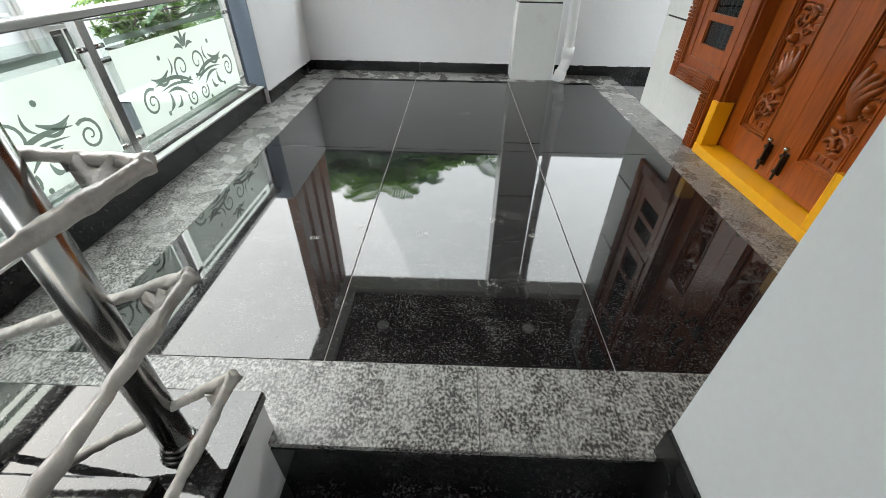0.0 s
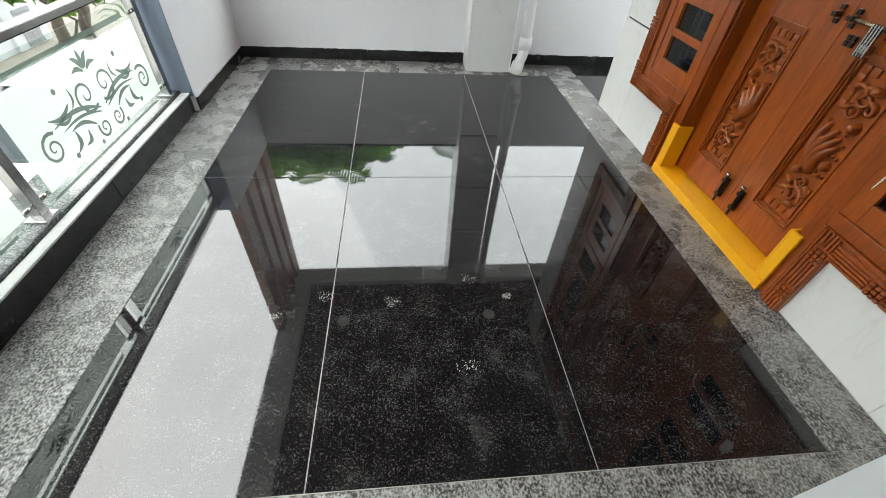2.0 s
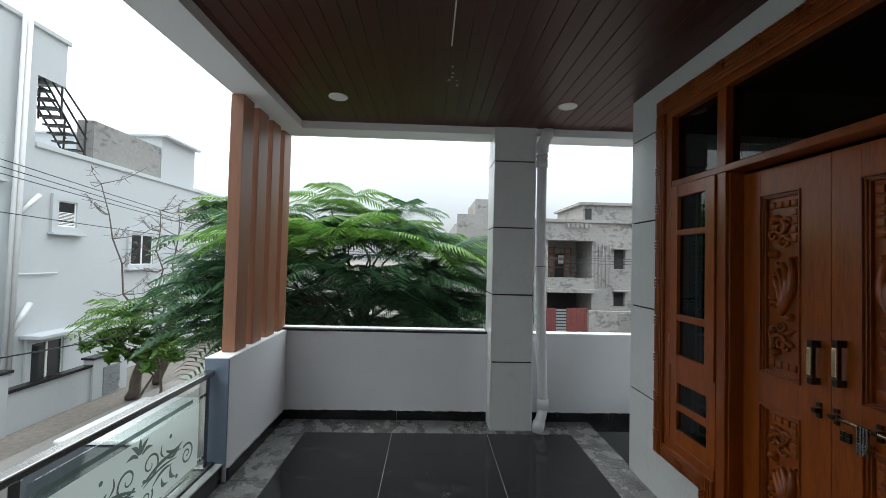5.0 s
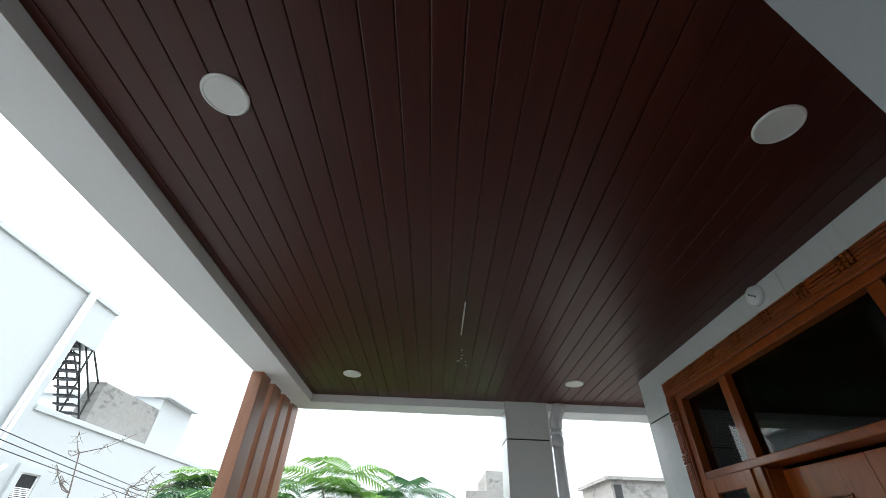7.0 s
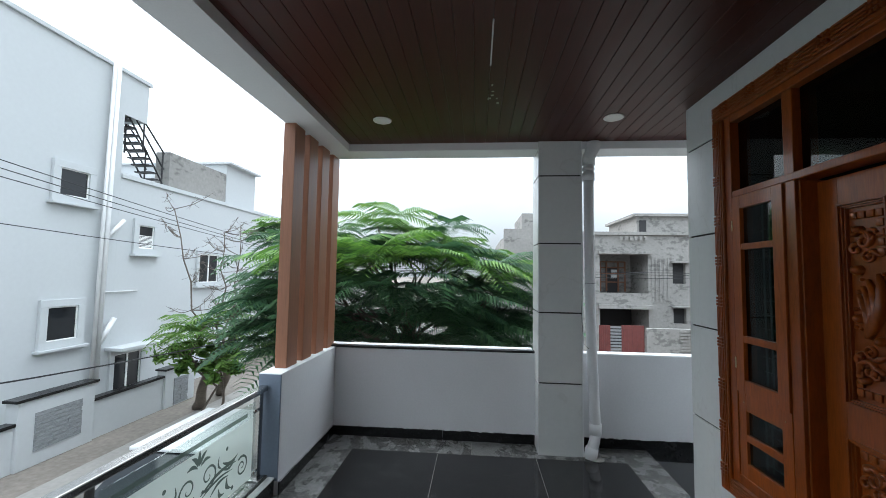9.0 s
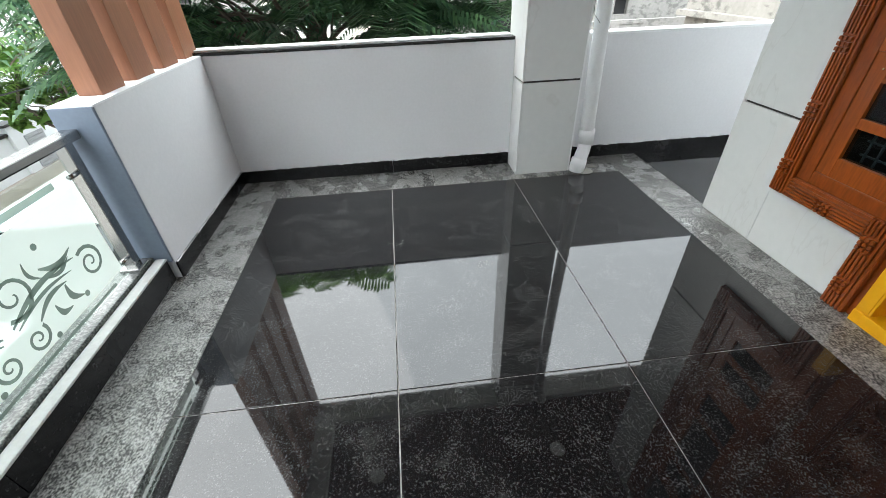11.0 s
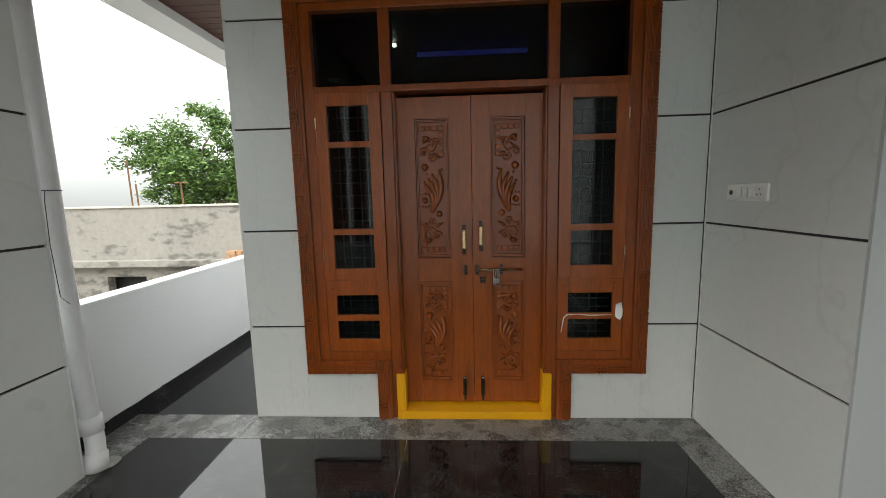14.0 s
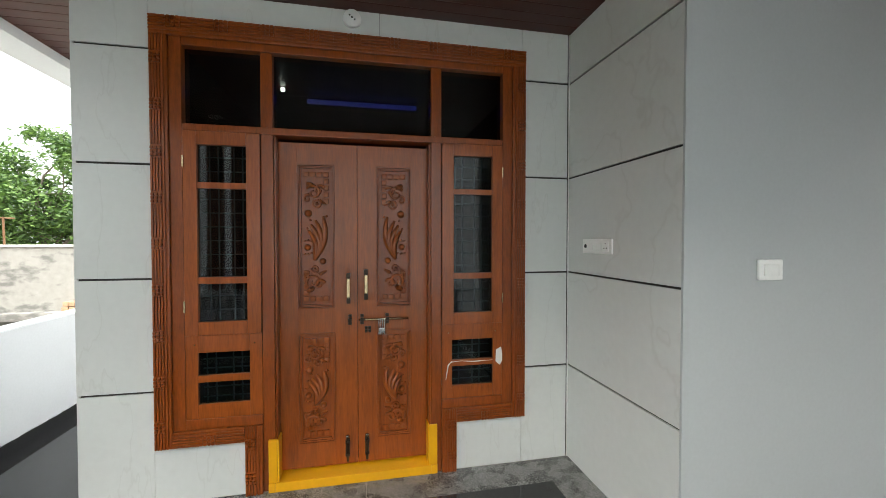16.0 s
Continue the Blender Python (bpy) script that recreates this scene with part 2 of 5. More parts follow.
PARAPET = mat("grey_white_paint", (0.72, 0.72, 0.73), 0.6, var=0.04, scale=2.5, fine=60, bump=0.08)
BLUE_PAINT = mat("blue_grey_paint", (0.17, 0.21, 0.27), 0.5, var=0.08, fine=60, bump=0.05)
TILE = marble("pale_wall_tile", (0.67, 0.685, 0.67), (0.45, 0.44, 0.41))
GAP = mat("tile_gap", (0.035, 0.033, 0.03), 0.8, var=0.2)
WOOD = mat("varnished_teak", (0.31, 0.068, 0.0065), 0.32, var=0.34, scale=5, fine=22, stretch=(6, 6, 0.7), bump=0.05, coat=0.4, ior=1.42)
# trim wood; also stands in for shade behind the upper carvings
DARKWOOD = mat("varnished_teak_trim_recess", (0.255, 0.053, 0.005), 0.30, var=0.3, scale=5, fine=24, stretch=(5, 5, 1.0), bump=0.06, coat=0.35, ior=1.42)
FIN = mat("wood_grain_cladding", (0.27, 0.115, 0.06), 0.42, var=0.16, scale=4, fine=20, stretch=(7, 7, 0.5), bump=0.03)
YELLOW = mat("yellow_enamel", (0.82, 0.395, 0.008), 0.32, var=0.05, scale=4, fine=50, bump=0.03)
CEILING = mat("brown_board", (0.059, 0.0118, 0.0076), 0.34, ior=1.38, var=0.22, scale=2.5, fine=18, stretch=(5, 0.5, 1), rvar=0.25)
STEEL = mat("stainless_steel", (0.42, 0.415, 0.405), 0.2, 1.0, var=0.06, fine=60)
BLACKMETAL = mat("dark_bronze", (0.05, 0.035, 0.025), 0.3, 0.8, var=0.2)
BRASS = mat("brass", (0.55, 0.42, 0.25), 0.25, 1.0, var=0.1)
BAR = mat("pale_bar", (0.34, 0.42, 0.45), 0.5, var=0.1)
IRON = mat("black_iron", (0.03, 0.03, 0.032), 0.5, 0.3, var=0.2)
PVC = mat("white_pipe", (0.72, 0.72, 0.72), 0.4, var=0.06, scale=5)
PLASTIC = mat("white_plastic", (0.88, 0.88, 0.86), 0.3, var=0.02)
DIFFUSER = mat("lamp_diffuser", (0.82, 0.82, 0.8), 0.4, var=0.01)
WRAP = mat("plastic_wrap", (0.42, 0.395, 0.36), 0.3, var=0.3, scale=22, fine=60, bump=0.7, coat=0.3)
GLASS = glass("clear_glass", (0.93, 0.97, 0.945), 0.95)
FROST = glass("frosted_glass", (0.92, 0.96, 0.93), 0.92, 0.15, 0.8, (0.88, 0.91, 0.875))
ETCH = glass("etched_scroll", (0.5, 0.58, 0.54), 0.7, 0.05, 0.5, (0.17, 0.205, 0.185))
PANE = glass("dark_pane", (0.50, 0.57, 0.57), 0.85)
# near-black base colour stands in for the shade of the unlit room
ROOM = mat("near_black_room", (0.010, 0.0095, 0.009), 0.8, var=0.1)
HOUSE = mat("white_facade", (0.52, 0.54, 0.55), 0.75, var=0.03, scale=0.6, fine=12)
CONCRETE = blotched("raw_cement", (0.29, 0.28, 0.265), (0.15, 0.147, 0.14))
OLDWALL = blotched("stained_cement", (0.26, 0.248, 0.225), (0.115, 0.11, 0.102))
COPING = mat("pale_coping", (0.45, 0.44, 0.39), 0.9, var=0.25, scale=2, fine=12)
RUST = mat("rusty_rod", (0.14, 0.07, 0.03), 0.8, var=0.3)
# near-black colour that stands in for shade inside house openings
DARKHOLE = mat("interior_shade", (0.03, 0.03, 0.032), 0.7, var=0.2)
WINDOWGLASS = mat("window_glass", (0.02, 0.022, 0.025), 0.06, var=0.1, ior=1.5)
SLATE = mat("grey_slate_panel", (0.25, 0.26, 0.27), 0.7, var=0.4, scale=8, fine=30, stretch=(1, 1, 6))
GATE = mat("red_oxide_gate", (0.16, 0.045, 0.04), 0.6, var=0.3, scale=4)
EARTH = mat("dry_earth", (0.2, 0.175, 0.15), 0.95, var=0.3, scale=0.8, fine=10, bump=0.3)
ROAD = mat("cement_road", (0.28, 0.265, 0.245), 0.9, var=0.15, scale=0.7, fine=14, bump=0.1)
BARK = mat("bark", (0.13, 0.105, 0.085), 0.9, var=0.35, fine=40, bump=0.5)
LEAF = leafy("tree_leaf", (0.03, 0.085, 0.045), (0.095, 0.19, 0.08))
YOUNG = leafy("young_leaf", (0.07, 0.18, 0.03), (0.18, 0.33, 0.06))
PALE = leafy("sapling_leaf", (0.07, 0.17, 0.03), (0.18, 0.30, 0.06))
FAR = leafy("far_leaf", (0.028, 0.07, 0.02), (0.15, 0.25, 0.06))
LED = glow("blue_strip", (0.02, 0.02, 1.0), 0.09)
# emission that stands in for a small bright reflection in the transom
GLINT = glow("glint_glow", (1.0, 0.95, 0.85), 5.0)
BRICK = mat("orange_brick", (0.42, 0.25, 0.15), 0.9, var=0.3)
CARPAINT = mat("white_car_paint", (0.75, 0.76, 0.77), 0.25, var=0.02, coat=0.5)
CARGLASS = mat("car_glass", (0.03, 0.035, 0.04), 0.05, var=0.05)
TYRE = mat("tyre_rubber", (0.025, 0.025, 0.025), 0.8, var=0.2)
REDLAMP = mat("tail_lamp", (0.5, 0.02, 0.02), 0.2, var=0.05)


# ---------------------------------------------------------------- building helpers
def bm_new():
    return bmesh.new()


def box(bm, x0, x1, y0, y1, z0, z1, bevel=0.0):
    """Adds a box; bevel rounds its edges."""
    m = Matrix.LocRotScale(((x0 + x1) / 2, (y0 + y1) / 2, (z0 + z1) / 2), None, (abs(x1 - x0), abs(y1 - y0), abs(z1 - z0)))
    r = bmesh.ops.create_cube(bm, size=1.0, matrix=m)
    if bevel:
        es = list({e for v in r["verts"] for e in v.link_edges})
        bmesh.ops.bevel(bm, geom=es, offset=bevel, segments=2, affect="EDGES", profile=0.6)
    return bm


def cyl(bm, a, b, r, r2=None, seg=16):
    """Adds a capped cylinder or cone from a to b."""
    a, b = Vector(a), Vector(b)
    d = b - a
    m = Matrix.Translation((a + b) / 2) @ d.to_track_quat("Z", "Y").to_matrix().to_4x4()
    bmesh.ops.create_cone(bm, cap_ends=True, segments=seg, radius1=r, radius2=r if r2 is None else r2, depth=d.length, matrix=m)
    return bm


def ball(bm, c, r, scale=(1, 1, 1), seg=12):
    m = Matrix.LocRotScale(c, None, scale)
    bmesh.ops.create_uvsphere(bm, u_segments=seg, v_segments=max(6, seg * 2 // 3), radius=r, matrix=m)
    return bm


def tube(bm, pts, radii, seg=8):
    """Adds a tube that runs through pts; radii is one number or one a point."""
    pts = [Vector(p) for p in pts]
    if not isinstance(radii, (list, tuple)):
        radii = [radii] * len(pts)
    rings, side = [], None
    for i, p in enumerate(pts):
        d = (pts[min(i + 1, len(pts) - 1)] - pts[max(i - 1, 0)]).normalized()
        if side is None:
            side = d.orthogonal().normalized()
        side = (side - d * side.dot(d)).normalized()
        up = d.cross(side)
        rings.append([bm.verts.new(p + radii[i] * (math.cos(2 * math.pi * k / seg) * side + math.sin(2 * math.pi * k / seg) * up)) for k in range(seg)])
    for a, b in zip(rings, rings[1:]):
        for k in range(seg):
            bm.faces.new((a[k], a[(k + 1) % seg], b[(k + 1) % seg], b[k]))
    bm.faces.new(rings[0][::-1])
    bm.faces.new(rings[-1])
    return bm


def ring(bm, c, r, t, axis="x", seg=20):
    """Adds a torus of radius r and thickness t, lying across axis."""
    pts = []
    for i in range(seg + 1):
        a = 2 * math.pi * i / seg
        u, v = r * math.cos(a), r * math.sin(a)
        off = {"x": (0, u, v), "y": (u, 0, v), "z": (u, v, 0)}[axis]
        pts.append(Vector(c) + Vector(off))
    return tube(bm, pts, t, 6)


def mesh_of(name, bm, material, smooth=False):
    bmesh.ops.recalc_face_normals(bm, faces=bm.faces)
    me = bpy.data.meshes.new(name)
    bm.to_mesh(me)
    bm.free()
    me.materials.append(material)
    if smooth:
        for p in me.polygons:
            p.use_smooth = True
    return me


def part(name, bm, material, parent, label="", smooth=False):
    ob = new(name, mesh_of(name, bm, material, smooth))
    ob.parent = parent
    if parent.type == "EMPTY":
        ob.matrix_parent_inverse = Matrix.Translation(-parent.location)
    if label:
        tagged(ob, label)
    return ob


def thing(name, label, category, group="", kind="", at=(0, 0, 0)):
    ob = new(name)
    ob.location = at
    ob.empty_display_size = 0.1
    return tagged(ob, label, category, group, kind)


def solid(name, bm, material, label, category, kind="structure", smooth=False, group=""):
    return tagged(new(name, mesh_of(name, bm, material, smooth)), label, category, group, kind)


# ---------------------------------------------------------------- plan (metres)
XL, XD, YS, YB, YC = -1.655, 1.16, 1.714, 5.285, 4.45     # rail side, door wall, return wall, back parapet, house corner
XW = 0.22                                                # stair wall
CEIL, BEAM, PAR = 2.71, 2.645, 0.82
GROUND = -2.0

# ---------------------------------------------------------------- ground and road
g = bm_new()
box(g, -400, 400, -400, 400, GROUND - 0.3, GROUND)
solid("ground", g, EARTH, "dry brown earth around the houses", "ground")
g = bm_new()
box(g, -7.3, -3.0, -60, 90, GROUND - 0.1, GROUND + 0.015, 0.01)
solid("road", g, ROAD, "pale cement road below the porch", "road")

# ---------------------------------------------------------------- house body
g = bm_new()
box(g, -1.95, 6.0, 1.74, 5.42, GROUND, -0.06)
solid("wall_plinth", g, PAINT, "white painted base under the porch floor", "wall")

# door wall: masonry round the opening, tiles on its face
wall_door = bm_new()
T0, T1 = XD + 0.012, XD + 0.24
box(wall_door, T0, T1, 4.02, YC - 0.012, 0, 3.0)
box(wall_door, T0, T1, YS, 2.09, 0, 3.0)
box(wall_door, T0, T1, 2.09, 4.02, 2.52, 3.0)
box(wall_door, T0, T1, 3.60, 4.02, 0, 0.36)
box(wall_door, T0, T1, 2.09, 2.515, 0, 0.36)
wall_door = solid("wall_door", wall_door, GAP, "pale tiled wall round the carved front door", "wall")
g = bm_new()
box(g, T1, 6.5, YC - 0.24, YC, 0, 3.0)
solid("wall_passage", g, PAINT, "white painted side wall of the house", "wall")
g = bm_new()
box(g, XW + 0.014, 6.5, YS - 0.24, YS - 0.014, 0, 3.0)
wall_return = solid("wall_return", g, GAP, "pale tiled wall beside the front door", "wall")
g = bm_new()
box(g, XW, XW + 0.012, -3.0, YS - 0.0005, GROUND, 3.0)
box(g, XW + 0.012, XW + 0.22, -3.0, YS - 0.245, GROUND, 3.0)
solid("wall_stair", g, PALE_PAINT, "smooth pale grey wall beside the stairs", "wall")
# room shell, its darkness put into the wall colour
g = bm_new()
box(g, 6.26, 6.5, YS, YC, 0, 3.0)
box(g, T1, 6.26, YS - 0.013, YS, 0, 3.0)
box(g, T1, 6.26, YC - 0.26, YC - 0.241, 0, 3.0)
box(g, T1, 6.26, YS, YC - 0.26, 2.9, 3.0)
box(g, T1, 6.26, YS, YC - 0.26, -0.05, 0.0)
solid("wall_room", g, ROOM, "bare room behind the front door, coloured near-black for its shade", "room")


def tile(parent, x0, x1, y0, y1, z0, z1, name="tile"):
    b = bm_new()
    box(b, x0, x1, y0, y1, z0, z1, 0.0015)
    return part(name, b, TILE, parent)


ROWS_Z = [(0.0, 0.6), (0.6, 1.2), (1.2, 1.8), (1.8, 2.4), (2.4, CEIL + 0.02)]
for i, (a, b) in enumerate(ROWS_Z):
    lo, hi = a + (0.0055 if i else 0.0), b - 0.0055
    # beside the frame, towards the passage and towards the return wall
    if i == 0:
        tile(wall_door, XD, T0, 4.10, YC, lo, hi)
        tile(wall_door, XD, T0, 3.65, 4.099, lo, 0.30)
        tile(wall_door, XD, T0, YS + 0.012, 2.035, lo, hi)
        tile(wall_door, XD, T0, 2.036, 2.485, lo, 0.30)
    elif i == 4:
        tile(wall_door, XD, T0, 4.10, YC, lo, hi)
        tile(wall_door, XD, T0, 2.914, 4.099, 2.572, hi)
        tile(wall_door, XD, T0, 2.037, 2.912, 2.572, hi)
        tile(wall_door, XD, T0, YS + 0.012, 2.035, lo, hi)
    else:
        tile(wall_door, XD, T0, 4.10, YC, lo, hi)
        tile(wall_door, XD, T0, YS + 0.012, 2.035, lo, hi)
    tile(wall_return, XW + 0.013, XD + 0.01, YS - 0.013, YS, lo, hi)
g = bm_new()
box(g, XD + 0.002, XD + 0.02, YC - 0.012, YC, 0, CEIL)
solid("trim_corner", g, PVC, "white edge strip on the tiled corner", "trim")
g = bm_new()
box(g, XD - 0.004, XD + 0.001, YS, YS + 0.006, 0.0, CEIL)
solid("trim_inner_corner", g, PLASTIC, "white grout line in the tiled corner", "trim")

# unseen wall, added only to block side light from the stair wall
g = bm_new()
box(g, -1.95, -1.78, -3.0, 1.42, GROUND, 2.98)
solid("wall_stair_blocker", g, PAINT, "added unseen white wall that keeps light off the stairs", "wall")
# parapets
g = bm_new()
box(g, XL - 0.12, 7.5, YB, YB + 0.115, 0, PAR - 0.012)
wall_back = solid("wall_back", g, PARAPET, "grey-white painted parapet across the porch end", "wall")
g = bm_new()
box(g, XL - 0.13, 0.215, YB - 0.008, YB + 0.13, PAR - 0.012, PAR + 0.008, 0.004)
part("coping", g, DULL_STONE, wall_back, "dark granite coping with paint smears")
g = bm_new()
box(g, XL - 0.125, 0.2, YB + 0.02, YB + 0.128, PAR + 0.008, PAR + 0.018, 0.003)
part("coping_paint", g, PAINT, wall_back, "white paint along the coping")
g = bm_new()
box(g, 0.60, 7.5, YB - 0.004, YB + 0.125, PAR - 0.012, PAR + 0.004, 0.004)
part("coping_white", g, PAINT, wall_back, "white painted top")
g = bm_new()
box(g, XL - 0.155, XL, 4.235, YB, 0, PAR - 0.015)
wall_left = solid("wall_left", g, PARAPET, "low grey-white wall under the brown fins", "wall")
g = bm_new()
box(g, XL - 0.16, XL + 0.001, 4.225, YB, PAR - 0.015, PAR - 0.006, 0.002)
part("top_coat", g, PAINT, wall_left)
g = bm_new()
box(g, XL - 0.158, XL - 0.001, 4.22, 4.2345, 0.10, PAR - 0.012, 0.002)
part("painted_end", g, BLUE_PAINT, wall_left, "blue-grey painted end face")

# pillar with five courses of tile
g = bm_new()
box(g, 0.23, 0.582, 5.082, YB + 0.13, 0, 2.72)
pillar = solid("pillar", g, GAP, "square porch pillar clad in pale tiles", "pillar")
for i, (a, b) in enumerate(ROWS_Z):
    lo, hi = a + (0.006 if i else 0.0), b - 0.006
    tile(pillar, 0.228, 0.586, 5.07, 5.081, lo, hi)
    tile(pillar, 0.216, 0.2275, 5.07, YB - 0.001 if b <= PAR else YB + 0.13, lo, hi)
g = bm_new()
box(g, 0.583, 0.594, 5.07, YB + 0.12, 0.0, CEIL)
part("edge_strip", g, PAINT, pillar, "uneven white plaster edge")

# beams and ceiling
g = bm_new()
box(g, -1.775, -1.515, -3.0, 5.335, BEAM, 2.98)
solid("beam_left", g, PAINT, "white roof beam along the open side", "beam")
g = bm_new()
box(g, -1.5145, 7.5, 5.09, 5.335, BEAM, 2.98)
solid("beam_back", g, PAINT, "white roof beam over the end parapet", "beam")
g = bm_new()
# carried on unseen to y -3 to shade the stair wall
box(g, -1.51, 7.5, -3.0, 5.085, 2.76, 3.0)
roof = solid("roof_slab", g, PAINT, "concrete roof slab over the porch", "roof")
ceil = bm_new()
PITCH, W0 = 0.094, -0.252
k0 = int(math.floor((-1.515 - W0) / PITCH))
k = k0
while W0 + k * PITCH < 7.4:
    a, b = max(W0 + k * PITCH + 0.0009, -1.514), W0 + (k + 1) * PITCH - 0.0009
    y0 = -3.0 if a < XW else (YS - 0.01 if a < XD else YC - 0.02)
    if y0 < YC - 0.1 or a > XD:
        box(ceil, a, b, y0, 5.088, CEIL, CEIL + 0.012, 0.0042)
    k += 1
box(ceil, -1.514, 7.4, -3.0, 5.088, CEIL + 0.006, CEIL + 0.03)
solid("ceiling", ceil, CEILING, "dark red-brown grooved ceiling boards with a sheen", "ceiling")
# white strip painted in for the reflection along one board groove
g = bm_new()
box(g, W0 - 0.004, W0 + 0.004, 3.326, 3.74, CEIL - 0.002, CEIL + 0.004)
tagged(new("ceiling_groove_glint", mesh_of("ceiling_groove_glint", g, PVC)), "pale strip for the reflection in a ceiling board groove", "trim", "", "structure")
g = bm_new()
for i in range(9):
    cx, cy = -0.236 + random.uniform(-0.05, 0.05), 4.08 + random.uniform(-0.14, 0.16)
    box(g, cx, cx + random.uniform(0.004, 0.02), cy, cy + random.uniform(0.006, 0.03), CEIL - 0.0012, CEIL + 0.002)
tagged(new("ceiling_scuff", mesh_of("ceiling_scuff", g, GROUT)), "pale scuffs on the brown ceiling", "scuff", "", "structure")

# ---------------------------------------------------------------- porch floor
g = bm_new()
box(g, XL - 0.1, 7.5, YS - 0.012, YB, -0.06, -0.004)
floor = solid("floor", g, GROUT, "polished black granite floor with pale joints", "floor")


def slab(x0, x1, y0, y1, material, name="slab", z1=0.0, parent=None):
    b = bm_new()
    box(b, x0, x1, y0, y1, z1 - 0.018, z1, 0.0012)
    return part(name, b, material, parent or floor)


J = 0.0019
FX, FY = (-1.378, -0.634, 0.188, 0.925), (1.934, 3.447, 5.0)
for i in range(3):
    for j in range(2):
        slab(FX[i] + J, FX[i + 1] - J, FY[j] + J, FY[j + 1] - J, BLACK_STONE)
for a, b in ((FY[0], 3.05), (3.05, 4.25), (4.25, YB)):
    slab(XL - 0.0195, FX[0] - 0.001, a + 0.001, b - 0.001, GREY_STONE, "border_slab")
for a, b in ((FY[0], 3.0), (3.0, YC), (YC, YB)):
    slab(FX[3] + 0.001, XD - 0.002 if b < YB else XD + 0.02, a + 0.001, b - 0.001, GREY_STONE, "border_slab")
for a, b in ((FX[0], -0.35), (-0.35, FX[3])):
    slab(a + 0.001, b - 0.001, FY[2] + 0.001, YB, GREY_STONE, "border_slab")
for a, b in ((XL, -0.2), (-0.2, XD)):
    slab(a + 0.001, b - 0.001, YS - 0.02, FY[0] - 0.001, GREY_STONE, "border_slab")
for a, b in ((XD + 0.022, 2.45), (2.454, 3.9), (3.904, 7.4)):
    slab(a, b, YC + 0.001, YB, BLACK_STONE)

# skirting
def skirting(x0, x1, y0, y1, z0=0.0, z1=0.088):
    b = bm_new()
    box(b, x0, x1, y0, y1, z0, z1, 0.003)
    return solid("baseboard", b, DULL_STONE, "black granite skirting", "baseboard")


skirting(XL + 0.012, -0.62, YB - 0.012, YB)
skirting(-0.618, 0.215, YB - 0.012, YB)
skirting(0.60, 1.38, YB - 0.012, YB)
skirting(1.383, 2.7, YB - 0.012, YB)
skirting(2.703, 7.4, YB - 0.012, YB)
skirting(XL, XL + 0.012, 4.235, YB)
def paint_bead(x0, x1, y0, y1, seed):
    """Ragged line of wall paint run onto the top edge of the skirting."""
    rnd, b = random.Random(seed), bm_new()
    n = max(4, int(math.hypot(x1 - x0, y1 - y0) / 0.03))
    tube(b, [(x0 + (x1 - x0) * i / n, y0 + (y1 - y0) * i / n, 0.0885 + rnd.uniform(-0.003, 0.003)) for i in range(n + 1)], [rnd.uniform(0.001, 0.0042) for i in range(n + 1)], 6)
    return solid("trim_paint", b, PARAPET, "ragged line of wall paint along the skirting", "trim")


paint_bead(XL + 0.012, 0.214, YB - 0.0095, YB - 0.0095, 61)
paint_bead(0.60, 4.0, YB - 0.0095, YB - 0.0095, 62)
paint_bead(XL + 0.0095, XL + 0.0095, 4.24, YB - 0.012, 63)
# kerb under the glass rail
kerb = bm_new()
box(kerb, XL - 0.32, XL - 0.032, 1.3, 4.219, -0.06, 0.110)
kerb = solid("kerb", kerb, PAINT, "low kerb under the glass railing with granite top", "kerb")
for a, b in ((1.3, 2.2), (2.202, 3.25), (3.252, 4.219)):
    g = bm_new()
    box(g, XL - 0.0318, XL - 0.02, a, b, -0.0, 0.113, 0.002)
    part("face_slab", g, DULL_STONE, kerb, "black granite face")
# reflection on the granite edge, put in as a pale strip
g = bm_new()
box(g, XL - 0.066, XL - 0.018, 1.3, 4.219, 0.1135, 0.124, 0.003)
part("front_strip", g, STRIP, kerb, "pale strip for the sheen on the granite edge")
for a, b in ((1.3, 2.62), (2.622, 4.218)):
    g = bm_new()
    box(g, XL - 0.33, XL - 0.07, a, b, 0.111, 0.138, 0.004)
    part("top_slab", g, KERB_STONE, kerb, "grey-green granite top slab")

# ---------------------------------------------------------------- stairs
steps = thing("stairs", "black granite stairs going down from the porch", "stairs", "", "structure", (-0.2, 1.2, GROUND))
for i in range(11):
    z = -0.18 * (i + 1)
    y1 = YS - 0.02 - 0.27 * i
    if z - 0.18 < GROUND - 0.2:
        break
    g = bm_new()
    box(g, -0.70, XW, y1 - 0.31, y1, z - 0.03, z, 0.004)
    part("tread", g, BLACK_STONE, steps)
    g = bm_new()
    box(g, -0.70, XW, y1 - 0.004, y1 + 0.014, z, z + 0.178 if i else -0.018, 0.002)
    part("riser", g, BLACK_STONE if i == 0 else DULL_STONE, steps)
    g = bm_new()
    box(g, -0.69, XW, y1 - 0.30, y1, GROUND, z - 0.031)
    part("core", g, PAINT, steps)
    g = bm_new()
    box(g, XW - 0.012, XW - 0.0005, y1 - 0.27, y1 + 0.02 if i else YS - 0.001, z, z + 0.27, 0.002)
    part("side_skirting", g, DULL_STONE, steps)

# plinth beside the stairs that carries the steel rail
plinth = thing("stair_plinth", "white stair plinth with black granite top", "plinth", "", "structure", (-1.15, 1.3, GROUND))
g = bm_new()
box(g, XL - 0.3, -0.702, -0.4, YS + 0.018, GROUND, 0.105)
part("plinth_body", g, PAINT, plinth)
g = bm_new()
box(g, -1.66, -0.697, 1.05, YS + 0.03, 0.106, 0.136, 0.004)
